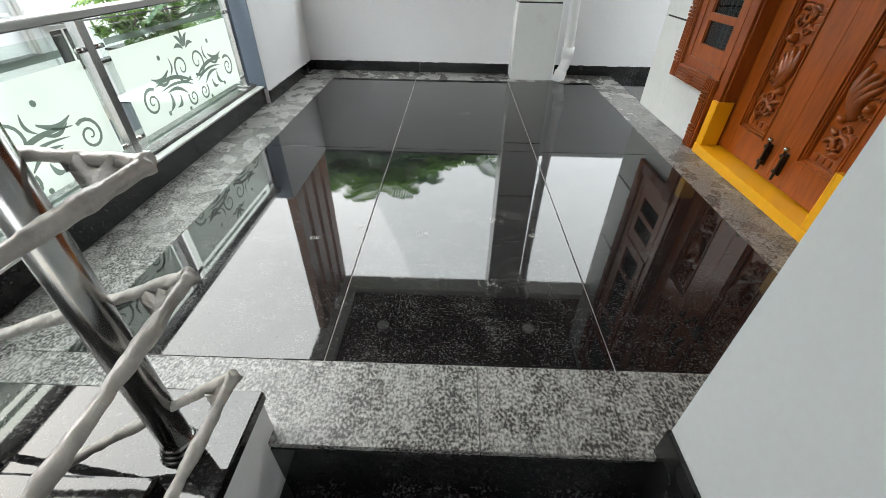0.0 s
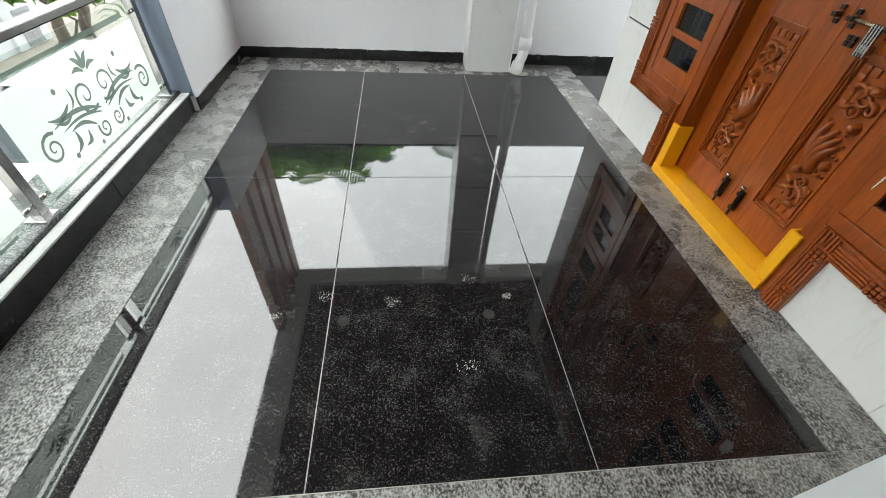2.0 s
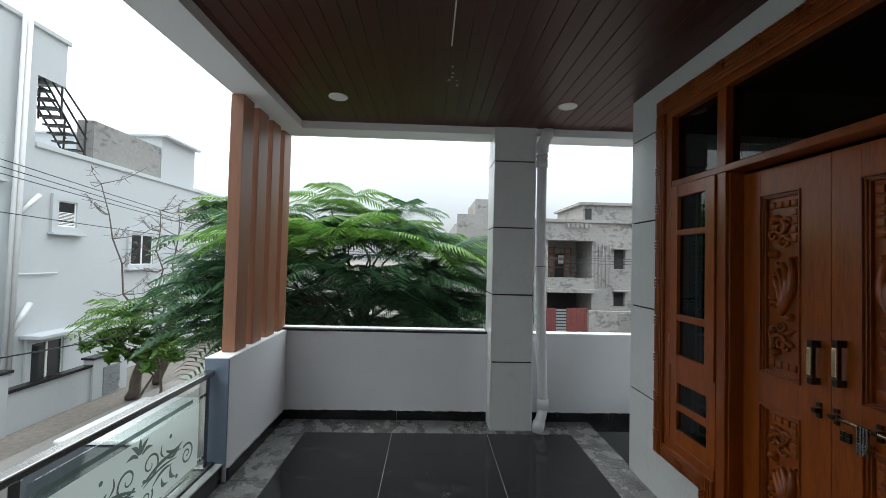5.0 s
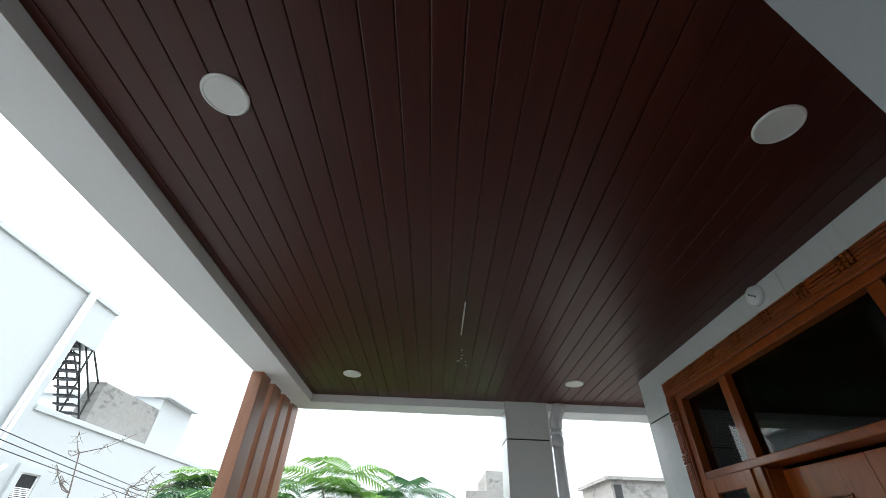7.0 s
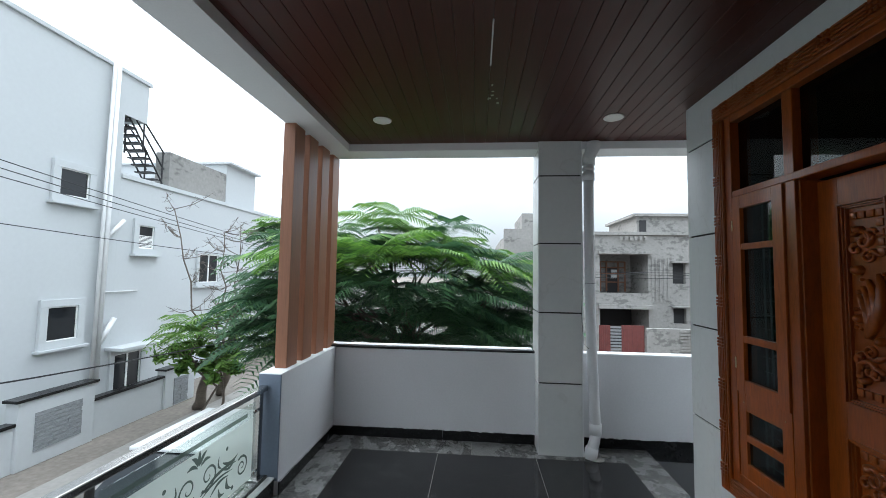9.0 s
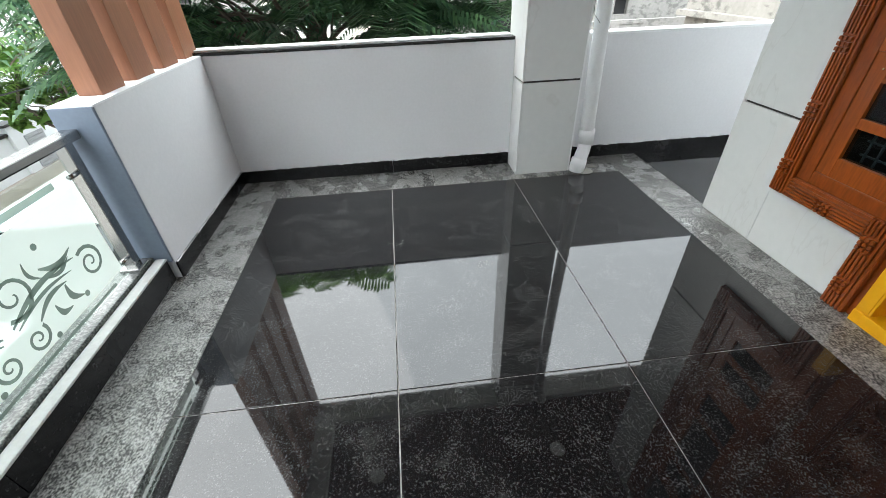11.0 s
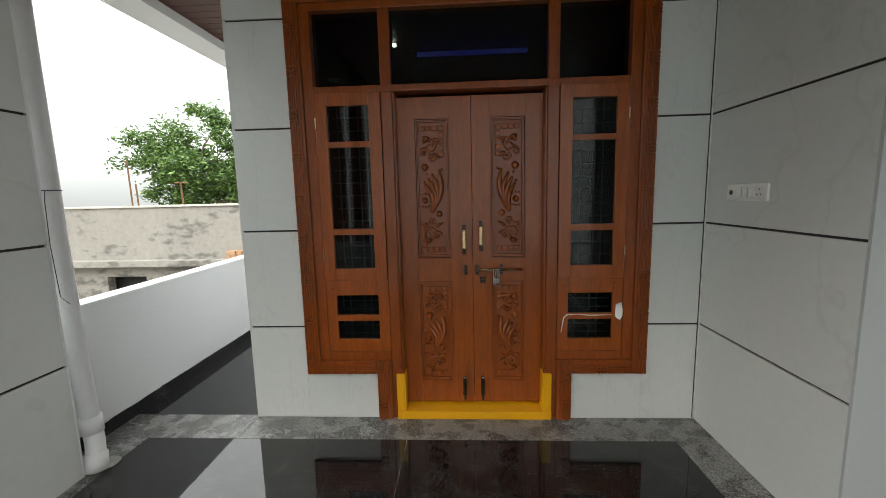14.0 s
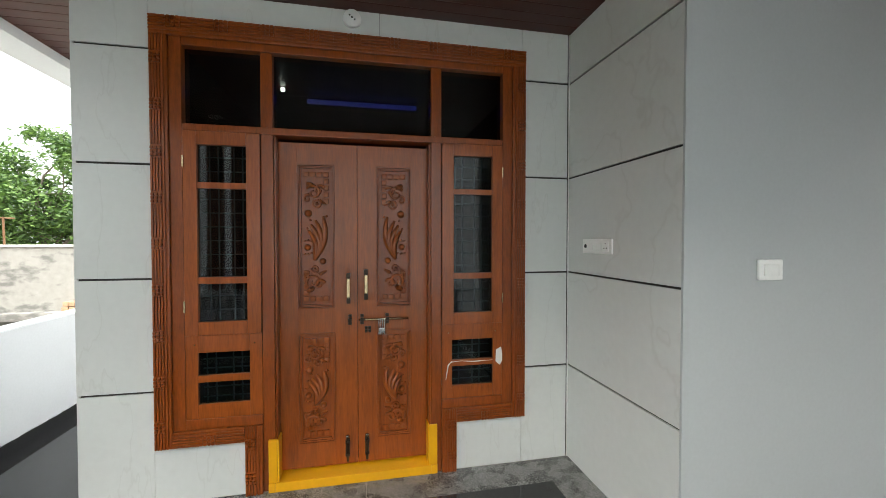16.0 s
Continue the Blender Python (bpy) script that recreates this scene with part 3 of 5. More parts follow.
part("plinth_top", g, BLACK_STONE, plinth, "glossy black granite top")
g = bm_new()
box(g, -1.66, -0.735, 0.2, 1.50, 0.1365, 0.27, 0.005)
part("upper_step", g, BLACK_STONE, plinth, "glossy black granite step")

# dried cement spatter on the floor
for i, (cx, cy, r) in enumerate(((-0.40, 2.58, 0.035), (-0.09, 2.69, 0.04), (-0.14, 2.285, 0.045), (-0.83, 2.53, 0.022), (-0.66, 2.62, 0.035), (0.05, 2.59, 0.022), (-0.62, 4.35, 0.05), (-0.2, 4.1, 0.04))):
    g, rs = bm_new(), random.Random(50 + i)
    for k in range(46):
        a, q = rs.uniform(0, 6.28), r * rs.uniform(0.15, 1.0)
        x, y, s_ = cx + q * math.cos(a), cy + q * math.sin(a) * 0.8, rs.uniform(0.0008, 0.0026)
        b = rs.uniform(0, 6.28)
        vs = [g.verts.new((x + s_ * rs.uniform(0.6, 1.3) * math.cos(b + n * 1.57), y + s_ * rs.uniform(0.6, 1.3) * math.sin(b + n * 1.57), 0.0004)) for n in range(4)]
        top = g.verts.new((x, y, 0.0009))
        for n in range(4):
            g.faces.new((vs[n], vs[(n + 1) % 4], top))
    tagged(new("floor_spatter", mesh_of("floor_spatter", g, GROUT)), "dried pale spatter on the black floor", "stain", "floor spatter", "stuff")


# ---------------------------------------------------------------- front door
MID = 3.055                      # the meeting line of the two leaves
XF = XD - 0.022                  # face of the carved trim
door = thing("door_1", "carved teak double door with glazed side lights", "door", "", "structure", (XD, MID, 0))


def my(y, side):
    """A place beside the door: side 1 as given, side -1 mirrored about the meeting line."""
    return y if side > 0 else 2 * MID - y


def mbox(bm, x0, x1, y0, y1, z0, z1, side, bevel=0.0):
    a, b = my(y0, side), my(y1, side)
    return box(bm, x0, x1, min(a, b), max(a, b), z0, z1, bevel)


def reeded(bm, x, y0, y1, z0, z1, upright, outer=1):
    """Carved trim: reeds broken by chequered blocks along the outer edge, a stepped moulding along the inner one."""
    box(bm, x, XD + 0.03, y0, y1, z0, z1, 0.004)
    w, length = (y1 - y0, z1 - z0) if upright else (z1 - z0, y1 - y0)
    n = max(1, round(length / 0.235))
    cell = length / n

    def piece(f0, f1, s0, s1, d, bevel=0.0):
        if outer > 0:
            f0, f1 = w - f1, w - f0
        if upright:
            box(bm, x - d, x + 0.002, y0 + f0, y0 + f1, z0 + s0, z0 + s1, bevel)
        else:
            box(bm, x - d, x + 0.002, y0 + s0, y0 + s1, z0 + f0, z0 + f1, bevel)
    piece(w * 0.70, w * 0.80, 0.0, length, 0.007, 0.002)
    piece(w * 0.84, w * 0.97, 0.0, length, 0.003, 0.0015)
    field = w * 0.64
    blk = field * 0.5
    for i in range(n):
        c0, c1 = i * cell, (i + 1) * cell
        mid = (c0 + c1) / 2
        for j in range(4):
            f0 = w * 0.03 + field * 0.25 * j
            for s0, s1 in ((c0, mid - blk - 0.006), (mid + blk + 0.006, c1)):
                if s1 - s0 > 0.006:
                    piece(f0, f0 + field * 0.17, s0, s1, 0.008, 0.0018)
        for u in range(3):
            for v in range(3):
                fu, fv = w * 0.03 + field * (0.02 + 0.33 * u), mid - blk + blk * 0.68 * v
                piece(fu, fu + field * 0.24, fv, fv + blk * 0.5, 0.013, 0.002)


for s in (1, -1):
    def span(y0, y1):
        a, b = my(y0, s), my(y1, s)
        return min(a, b), max(a, b)
    g = bm_new()
    reeded(g, XF, *span(4.005, 4.09), 0.30, 2.47, True, s)
    part("carved_trim", g, DARKWOOD, door)
    g = bm_new()
    reeded(g, XF, *span(3.652, 4.004), 0.30, 0.385, False, -1)
    part("carved_trim", g, DARKWOOD, door)
    g = bm_new()
    reeded(g, XF, *span(3.56, 3.651), 0.0, 0.385, True, s)
    part("carved_trim", g, DARKWOOD, door)
g = bm_new()
reeded(g, XF, my(4.09, -1), 4.09, 2.471, 2.57, False)
part("carved_trim", g, DARKWOOD, door)

# plain frame members, stepped inwards
g = bm_new()
for s in (1, -1):
    mbox(g, XD - 0.012, XD + 0.10, 3.945, 4.004, 0.386, 2.47, s, 0.004)      # outer stile
    mbox(g, XD - 0.004, XD + 0.11, 3.497, 3.56, 0.0, 2.427, s, 0.004)         # door post
    mbox(g, XD + 0.012, XD + 0.12, 3.486, 3.497, 0.0, 1.98, s, 0.003)        # rebate
    mbox(g, XD - 0.012, XD + 0.10, 3.561, 3.944, 0.386, 0.44, s, 0.004)      # sill
box(g, XD - 0.012, XD + 0.10, my(3.944, -1), 3.944, 2.428, 2.47, 0.004)              # head
box(g, XD - 0.010, XD + 0.10, my(3.944, -1), 3.944, 1.984, 2.022, 0.005)              # transom
part("frame", g, DARKWOOD, door)
for a, b in ((3.561, 3.944), (my(3.496, -1), 3.496), (my(3.944, -1), my(3.561, -1))):
    g = bm_new()
    box(g, XD + 0.035, XD + 0.041, a, b, 2.023, 2.427)
    part("transom_pane", g, PANE, door, "dark transom glass")


def grille(bm, y0, y1, z0, z1, nz, ys):
    """Security bars behind a pane."""
    for i in range(nz):
        z = z0 + (z1 - z0) * (i + 0.5) / nz
        box(bm, XD + 0.085, XD + 0.093, y0, y1, z - 0.003, z + 0.003)
    for f in ys:
        y = y0 + (y1 - y0) * f
        box(bm, XD + 0.079, XD + 0.087, y - 0.003, y + 0.003, z0, z1)


for s in (1, -1):
    # upper casement, standing a little proud, and the fixed light under it
    cas = bm_new()
    y0, y1 = 3.563, 3.9425
    rails = ((0.894, 0.965), (1.17, 1.206), (1.681, 1.713), (1.913, 1.983))
    for a, b in rails:
        mbox(cas, XD - 0.014, XD + 0.03, 3.634, 3.877, a, b, s, 0.0015)
    for a, b in ((y0, 3.6335), (3.8775, y1)):
        mbox(cas, XD - 0.0145, XD + 0.03, a, b, 0.894, 1.983, s, 0.002)
    casement = part("casement", cas, WOOD, door)
    for a, b in ((0.966, 1.169), (1.207, 1.680), (1.714, 1.912)):
        g = bm_new()
        mbox(g, XD + 0.006, XD + 0.011, 3.634, 3.877, a, b, s)
        part("pane", g, PANE, casement, "dark window pane")
    g = bm_new()
    lo, hi = sorted((my(3.63, s), my(3.88, s)))
    grille(g, lo, hi, 0.9, 1.98, 14, (0.18, 0.36, 0.68, 0.86))
    part("grille", g, BAR, casement, "pale iron bars")
    for z in (1.82, 1.05):
        g = bm_new()
        c = my(3.942, s)
        cyl(g, (XD - 0.017, c, z - 0.03), (XD - 0.017, c, z + 0.03), 0.005, seg=8)
        part("hinge", g, BRASS, casement, "small brass hinge")
    low = bm_new()
    for a, b in ((0.441, 0.518), (0.637, 0.674), (0.798, 0.892)):
        mbox(low, XD - 0.006, XD + 0.03, 3.626, 3.884, a, b, s, 0.0015)
    for a, b in ((3.561, 3.6255), (3.8845, 3.944)):
        mbox(low, XD - 0.0065, XD + 0.03, a, b, 0.441, 0.892, s, 0.002)
    lower = part("lower_light", low, WOOD, door)
    for a, b in ((0.519, 0.636), (0.675, 0.797)):
        g = bm_new()
        mbox(g, XD + 0.008, XD + 0.013, 3.626, 3.884, a, b, s)
        part("pane", g, PANE, lower, "dark window pane")
    g = bm_new()
    lo, hi = sorted((my(3.62, s), my(3.89, s)))
    grille(g, lo, hi, 0.50, 0.82, 6, (0.25, 0.42, 0.75, 0.92))
    part("grille", g, BAR, lower, "pale iron bars")
    g = bm_new()
    for a, b in (((3.60, 0.45), (3.60, 0.885)), ((3.90, 0.45), (3.90, 0.885))):
        cyl(g, (XD - 0.008, my(a[0], s), 0.842), (XD - 0.004, my(a[0], s), 0.842), 0.004, seg=8)
    part("screw_head", g, BRASS, lower, "brass screw heads")
# paint drips and a torn sticker on the worn side light
g = bm_new()
tube(g, [(XD - 0.009, 2.487, 0.668), (XD - 0.009, 2.509, 0.645), (XD - 0.009, 2.517, 0.60), (XD - 0.008, 2.524, 0.555)], [0.003, 0.004, 0.003, 0.0015], 6)
tube(g, [(XD - 0.009, 2.487, 0.664), (XD - 0.009, 2.427, 0.668), (XD - 0.009, 2.357, 0.66), (XD - 0.009, 2.227, 0.663)], [0.0025, 0.0015, 0.004, 0.001], 6)
part("paint_drip", g, PLASTIC, door, "dried white paint drips")
g = bm_new()
pts = [(2.205, 0.725), (2.172, 0.742), (2.16, 0.665), (2.18, 0.628), (2.208, 0.652)]
front = [g.verts.new((XD - 0.0095, y, z)) for y, z in pts]
back = [g.verts.new((XD - 0.0072, y, z)) for y, z in pts]
g.faces.new(front)
g.faces.new(back[::-1])
for i in range(5):
    g.faces.new((front[i], front[(i + 1) % 5], back[(i + 1) % 5], back[i]))
part("torn_sticker", g, PLASTIC, door, "torn white sticker")


def carving(y0, y1, z0, z1, x, side):
    """Relief of one panel: chequer rows, scrolls, rings, beads and a fan of petals."""
    bm = bm_new()
    w, h = y1 - y0, z1 - z0

    def P(u, v, d=0.0):
        yy = y1 - u * w                     # u runs from the hinge side to the lock side
        return Vector((x - d, my(yy, side), z1 - v * h))
    sq = w * 0.097
    cells = [(u, 0.035) for u in (0.14, 0.38, 0.62, 0.87)] + [(0.87, v) for v in (0.085, 0.135, 0.185, 0.235)]
    cells += [(0.12, v) for v in (0.77, 0.82, 0.87, 0.92)] + [(u, 0.965) for u in (0.12, 0.36, 0.60, 0.84)]
    for u, v in cells:
        c = P(u, v)
        box(bm, x - 0.006, x + 0.002, c.y - sq, c.y + sq, c.z - sq, c.z + sq, 0.002)

    def bead(u, v, r):
        ball(bm, P(u, v), w * r, (0.85, 1, 1), 10)

    def hoop(u, v, r, t=0.035):
        ring(bm, P(u, v, 0.002), w * r, w * t, "x", 14)

    def curl(u, v, r, turn, start, way):
        pts, rad = [], []
        for i in range(15):
            f = i / 14
            a = start + way * turn * f
            q = r * (1 - 0.8 * f)
            c = P(u, v, 0.003)
            pts.append(c + Vector((0, -side * q * w * math.cos(a), q * w * math.sin(a))))
            rad.append(w * (0.066 * (1 - 0.5 * f)))
        tube(bm, pts, rad, 5)

    def petal(a, b, bend, r):
        pts, rad = [], []
        for i in range(9):
            f = i / 8
            u = a[0] + (b[0] - a[0]) * f + bend * math.sin(math.pi * f)
            v = a[1] + (b[1] - a[1]) * f
            pts.append(P(u, v, 0.002))
            rad.append(w * r * 1.25 * (0.25 + 0.95 * math.sin(math.pi * min(0.93, 0.15 + f * 0.78))))
        tube(bm, pts, rad, 5)
    for v0, up in ((0.17, 1), (0.84, -1)):
        curl(0.40, v0, 0.30, 7.5, 2.6 * up, -1)
        curl(0.62, v0 - 0.02 * up, 0.20, 6.5, 0.3, 1)
        curl(0.18, v0 + 0.045 * up, 0.16, 6.0, 1.2, 1)
        petal((0.15, v0 - 0.07 * up), (0.32, v0 - 0.035 * up), 0.08, 0.08)
        petal((0.62, v0 + 0.05 * up), (0.88, v0 + 0.085 * up), -0.05, 0.05)
    hoop(0.52, 0.252, 0.15)
    bead(0.52, 0.252, 0.07)
    bead(0.20, 0.325, 0.15)
    for u, v in ((0.87, 0.345), (0.27, 0.375), (0.15, 0.44)):
        bead(u, v, 0.055)
    for tip, bend in (((0.75, 0.345), 0.22), ((0.46, 0.375), 0.26), ((0.30, 0.41), 0.24), ((0.20, 0.455), 0.18)):
        petal((0.42, 0.675), tip, bend, 0.085)
    bead(0.17, 0.58, 0.13)
    for i in range(9):
        a = -2.0 + 4.0 * i / 8
        bead(0.17 + 0.27 * math.cos(a), 0.58 + 0.27 * math.sin(a) * w / h, 0.05)
    bead(0.73, 0.685, 0.13)
    hoop(0.43, 0.745, 0.13)
    bead(0.43, 0.745, 0.06)
    for v in bm.verts:                  # cut deep, the relief stands out from its ground
        v.co.x = x + (v.co.x - x) * 1.9
    return bm


XLF = XD + 0.085                  # face of the leaves
for s in (1, -1):
    lf = bm_new()
    z0, z1 = 0.062, 1.968
    yA, yB = (3.0462 if s > 0 else my(3.0440, -1)), 3.4855       # meeting side, hinge side
    pa, pb = 3.177, 3.386         # panel opening
    holes = ((0.203, 0.857), (1.003, 1.846))
    mbox(lf, XLF, XLF + 0.04, yA, pa, z0, z1, s, 0.0012)
    mbox(lf, XLF, XLF + 0.04, pb, yB, z0, z1, s, 0.0012)
    for a, b in ((z0, 0.203), (0.857, 1.003), (1.846, z1)):
        mbox(lf, XLF + 0.0004, XLF + 0.0395, pa, pb, a, b, s, 0.0008)
    leaf = part("door_leaf", lf, WOOD, door)
    for a, b in holes:
        g = bm_new()
        m = 0.028                 # raised moulding round each panel
        mbox(g, XLF + 0.026, XLF + 0.034, pa, pb, a, b, s)
        for i, (t, d) in enumerate(((0.006, -0.007), (0.014, 0.002), (0.021, 0.010))):
            for q in ((pa + t - 0.007, pa + t, a, b), (pb - t, pb - t + 0.007, a, b), (pa, pb, a + t - 0.007, a + t), (pa, pb, b - t, b - t + 0.007)):
                mbox(g, XLF + d, XLF + 0.03, q[0], q[1], q[2], q[3], s, 0.0015)
        # upper panel ground takes the darker wood, painting the shade of its recess
        panel = part("panel", g, WOOD if a < 0.5 else DARKWOOD, leaf)
    for a, b in holes:
        part("carving", carving(pa + m, pb - m, a + m, b - m, XLF + 0.025, s), WOOD, leaf, "carved scrolls, petals and beads", True)
    # pull handle, brass grip between dark ends
    hy, hz = (3.098, 1.042) if s > 0 else (2.996, 1.062)
    g = bm_new()
    for z in (hz + 0.003, hz + 0.153):
        box(g, XLF - 0.04, XLF, hy - 0.011, hy + 0.011, z - 0.014, z + 0.014, 0.003)
    box(g, XLF - 0.034, XLF - 0.02, hy - 0.010, hy + 0.010, hz - 0.002, hz + 0.158, 0.003)
    part("pull_handle", g, BLACKMETAL, leaf, "dark bronze pull handle")
    g = bm_new()
    box(g, XLF - 0.043, XLF - 0.034, hy - 0.010, hy + 0.010, hz + 0.023, hz + 0.138, 0.004)
    part("grip", g, BRASS, leaf, "pale brass grip")
    # tower bolt at the foot
    by = 3.107 if s > 0 else 2.992
    g = bm_new()
    box(g, XLF - 0.012, XLF, by - 0.012, by + 0.012, 0.11, 0.215, 0.002)
    cyl(g, (XLF - 0.02, by, 0.085), (XLF - 0.02, by, 0.225), 0.007, seg=10)
    for z in (0.125, 0.20):
        box(g, XLF - 0.028, XLF - 0.010, by - 0.013, by + 0.013, z - 0.008, z + 0.008, 0.002)
    part("foot_bolt", g, BLACKMETAL, leaf, "black tower bolt")
    g = bm_new()
    ball(g, (XLF - 0.022, by, 0.235), 0.013, (1, 1, 0.8), 10)
    part("bolt_knob", g, STEEL, leaf, "chrome bolt knob", True)
# sliding latch across the leaves, with a padlock hasp
g = bm_new()
cyl(g, (XLF - 0.022, 2.745, 0.930), (XLF - 0.022, 3.036, 0.930), 0.0075, seg=12)
part("latch_rod", g, BRASS, door, "copper-coloured latch rod", True)
g = bm_new()
for y in (3.09, 3.02, 2.87):
    for z in (0.908, 0.930, 0.952):
        box(g, XLF - (0.032 if z == 0.930 else 0.010), XLF, y - 0.010, y + 0.010, z - 0.009, z + 0.009, 0.003)
for y in (2.995, 2.975):
    for z in (0.858, 0.878):
        box(g, XLF - 0.012, XLF, y - 0.008, y + 0.008, z - 0.009, z + 0.009, 0.002)
part("latch_bracket", g, BLACKMETAL, door, "dark bronze latch brackets")
g = bm_new()
for i in range(4):
    y = 2.885 + 0.011 * i
    box(g, XLF - 0.036, XLF - 0.026, y, y + 0.006, 0.838, 0.938, 0.002)
box(g, XLF - 0.034, XLF - 0.006, 2.884, 2.925, 0.848, 0.878, 0.004)
part("hasp", g, STEEL, door, "bright steel hasp")
# yellow threshold
g = bm_new()
box(g, XD - 0.025, XD + 0.155, my(3.496, -1), 3.496, 0.0, 0.052, 0.004)
for s in (1, -1):
    mbox(g, XD - 0.025, XD - 0.005, 3.496, 3.532, 0.0, 0.052, s, 0.003)
for s in (1, -1):
    mbox(g, XD - 0.02, XD - 0.005, 3.486, 3.532, 0.053, 0.295, s, 0.003)
    mbox(g, XD - 0.0195, XD + 0.07, 3.476, 3.4855, 0.053, 0.295, s, 0.003)
part("threshold", g, YELLOW, door, "bright yellow painted threshold")
# blue strip lit inside the room; glowing disc stands for a transom reflection
g = bm_new()
box(g, 2.66, 2.69, 2.49, 3.50, 2.66, 2.70, 0.008)
solid("led_strip", g, LED, "blue light strip inside the room", "light", "")
glintbox = thing("transom_glint", "small glowing disc for a reflection in the transom", "lamp", "", "", (2.45, 3.67, 2.68))
g = bm_new()
cyl(g, (2.45, 3.67, 2.68), (2.45, 3.67, 2.705), 0.018)
part("glint_disc", g, GLINT, glintbox)

# ---------------------------------------------------------------- fittings on walls and ceiling
def ceiling_light(x, y):
    t = thing("ceiling_light", "round white recessed ceiling light, switched off", "lamp", "four ceiling lights", "", (x, y, CEIL))
    b = bm_new()
    ring(b, (x, y, CEIL - 0.002), 0.066, 0.007, "z", 32)
    part("rim", b, PLASTIC, t, "", True)
    b = bm_new()
    cyl(b, (x, y, CEIL - 0.006), (x, y, CEIL + 0.006), 0.062, seg=32)
    part("diffuser", b, DIFFUSER, t)
    return t


first = ceiling_light(-1.066, 4.52)
for p in ((0.69, 4.54), (-1.075, 2.112), (0.65, 2.14)):
    copy_thing(first, pose(p[0], p[1], CEIL))

rose = thing("ceiling_rose", "white round cable outlet above the door", "socket", "", "", (XD, 3.068, 2.662))
g = bm_new()
cyl(g, (XD - 0.022, 3.068, 2.662), (XD - 0.0005, 3.068, 2.662), 0.046, 0.052, 28)
part("cover", g, PLASTIC, rose, "", True)
g = bm_new()
for dy, dz in ((0.014, 0.012), (-0.014, -0.012), (0.0, 0.0)):
    cyl(g, (XD - 0.0245, 3.068 + dy, 2.662 + dz), (XD - 0.0215, 3.068 + dy, 2.662 + dz), 0.005, seg=10)
part("screw_hole", g, IRON, rose, "dark screw holes")

board = thing("switch_board", "white wide switch plate on the tiled wall", "switch", "", "", (0.83, YS, 1.37))
g = bm_new()
box(g, 0.690, 0.968, YS + 0.0005, YS + 0.014, 1.328, 1.412, 0.005)
part("plate", g, PLASTIC, board)
for i in range(3):
    g = bm_new()
    box(g, 0.772 + 0.042 * i, 0.810 + 0.042 * i, YS + 0.0142, YS + 0.0185, 1.345, 1.395, 0.003)
    part("rocker", g, PLASTIC, board)
g = bm_new()
box(g, 0.71, 0.766, YS + 0.0142, YS + 0.017, 1.343, 1.397, 0.003)
part("socket_face", g, PLASTIC, board)
g = bm_new()
cyl(g, (0.935, YS + 0.0138, 1.37), (0.935, YS + 0.016, 1.37), 0.012, seg=14)
part("indicator", g, IRON, board, "dark indicator lamp")
for dx, dz in ((0.738, 1.385), (0.726, 1.36), (0.750, 1.36)):
    g = bm_new()
    cyl(g, (dx, YS + 0.0165, dz), (dx, YS + 0.0175, dz), 0.004, seg=8)
    part("socket_hole", g, IRON, board, "dark socket hole")

sw = thing("stair_switch", "small white switch plate on the plain wall", "switch", "", "", (XW, 1.282, 1.275))
g = bm_new()
box(g, XW - 0.014, XW - 0.0005, 1.219, 1.346, 1.230, 1.320, 0.005)
part("plate", g, PLASTIC, sw)
g = bm_new()
box(g, XW - 0.018, XW - 0.0142, 1.242, 1.322, 1.250, 1.300, 0.004)
part("rocker", g, PLASTIC, sw)

# downpipe at the pillar
pipe = thing("downpipe", "white plastic rain pipe beside the pillar", "pipe", "", "", (0.68, 5.17, 0))
g = bm_new()
tube(g, [(0.655, 5.10, 2.60), (0.655, 5.10, 2.0), (0.665, 5.105, 1.2), (0.685, 5.11, 0.6), (0.70, 5.11, 0.24), (0.70, 5.105, 0.19), (0.685, 5.085, 0.13), (0.655, 5.06, 0.07), (0.64, 5.05, 0.03), (0.637, 5.048, 0.002)], [0.044] * 10, 16)
part("pipe", g, PVC, pipe, "", True)
for a, b in (((0.700, 5.11, 0.27), (0.70, 5.107, 0.18)), ((0.66, 5.063, 0.085), (0.637, 5.048, 0.001)), ((0.655, 5.10, 2.36), (0.655, 5.10, 2.43)), ((0.655, 5.10, 2.45), (0.655, 5.10, 2.48))):
    g = bm_new()
    cyl(g, a, b, 0.052, seg=20)
    part("collar", g, PVC, pipe, "", True)
g = bm_new()
tube(g, [(0.655, 5.10, 2.50), (0.657, 5.10, 2.56), (0.68, 5.10, 2.62), (0.70, 5.10, 2.66), (0.70, 5.10, 2.708)], [0.056, 0.056, 0.054, 0.057, 0.057], 18)
part("pipe_elbow", g, PVC, pipe, "", True)
g = bm_new()
ring(g, (0.662, 5.103, 1.46), 0.046, 0.0025, "z", 18)
tube(g, [(0.62, 5.08, 1.46), (0.585, 5.05, 1.40), (0.575, 5.045, 1.2), (0.59, 5.05, 0.95), (0.64, 5.06, 0.90)], 0.0018, 5)
wire = solid("tie_wire", g, IRON, "thin rusty wire tied round the rain pipe", "wire", "")
g = bm_new()
ball(g, (0.69, 5.03, 0.004), 0.06, (1, 0.8, 0.16), 12)
ball(g, (0.77, 5.10, 0.004), 0.035, (1, 0.8, 0.2), 10)
solid("cement_dab", g, OLDWALL, "lump of dry cement at the pipe foot", "cement", "", True)

# ---------------------------------------------------------------- brown fins
fin = thing("fin", "tall brown wood-grain fin on the low wall", "fin", "four fins", "", (-1.74, 4.46, PAR))
g = bm_new()
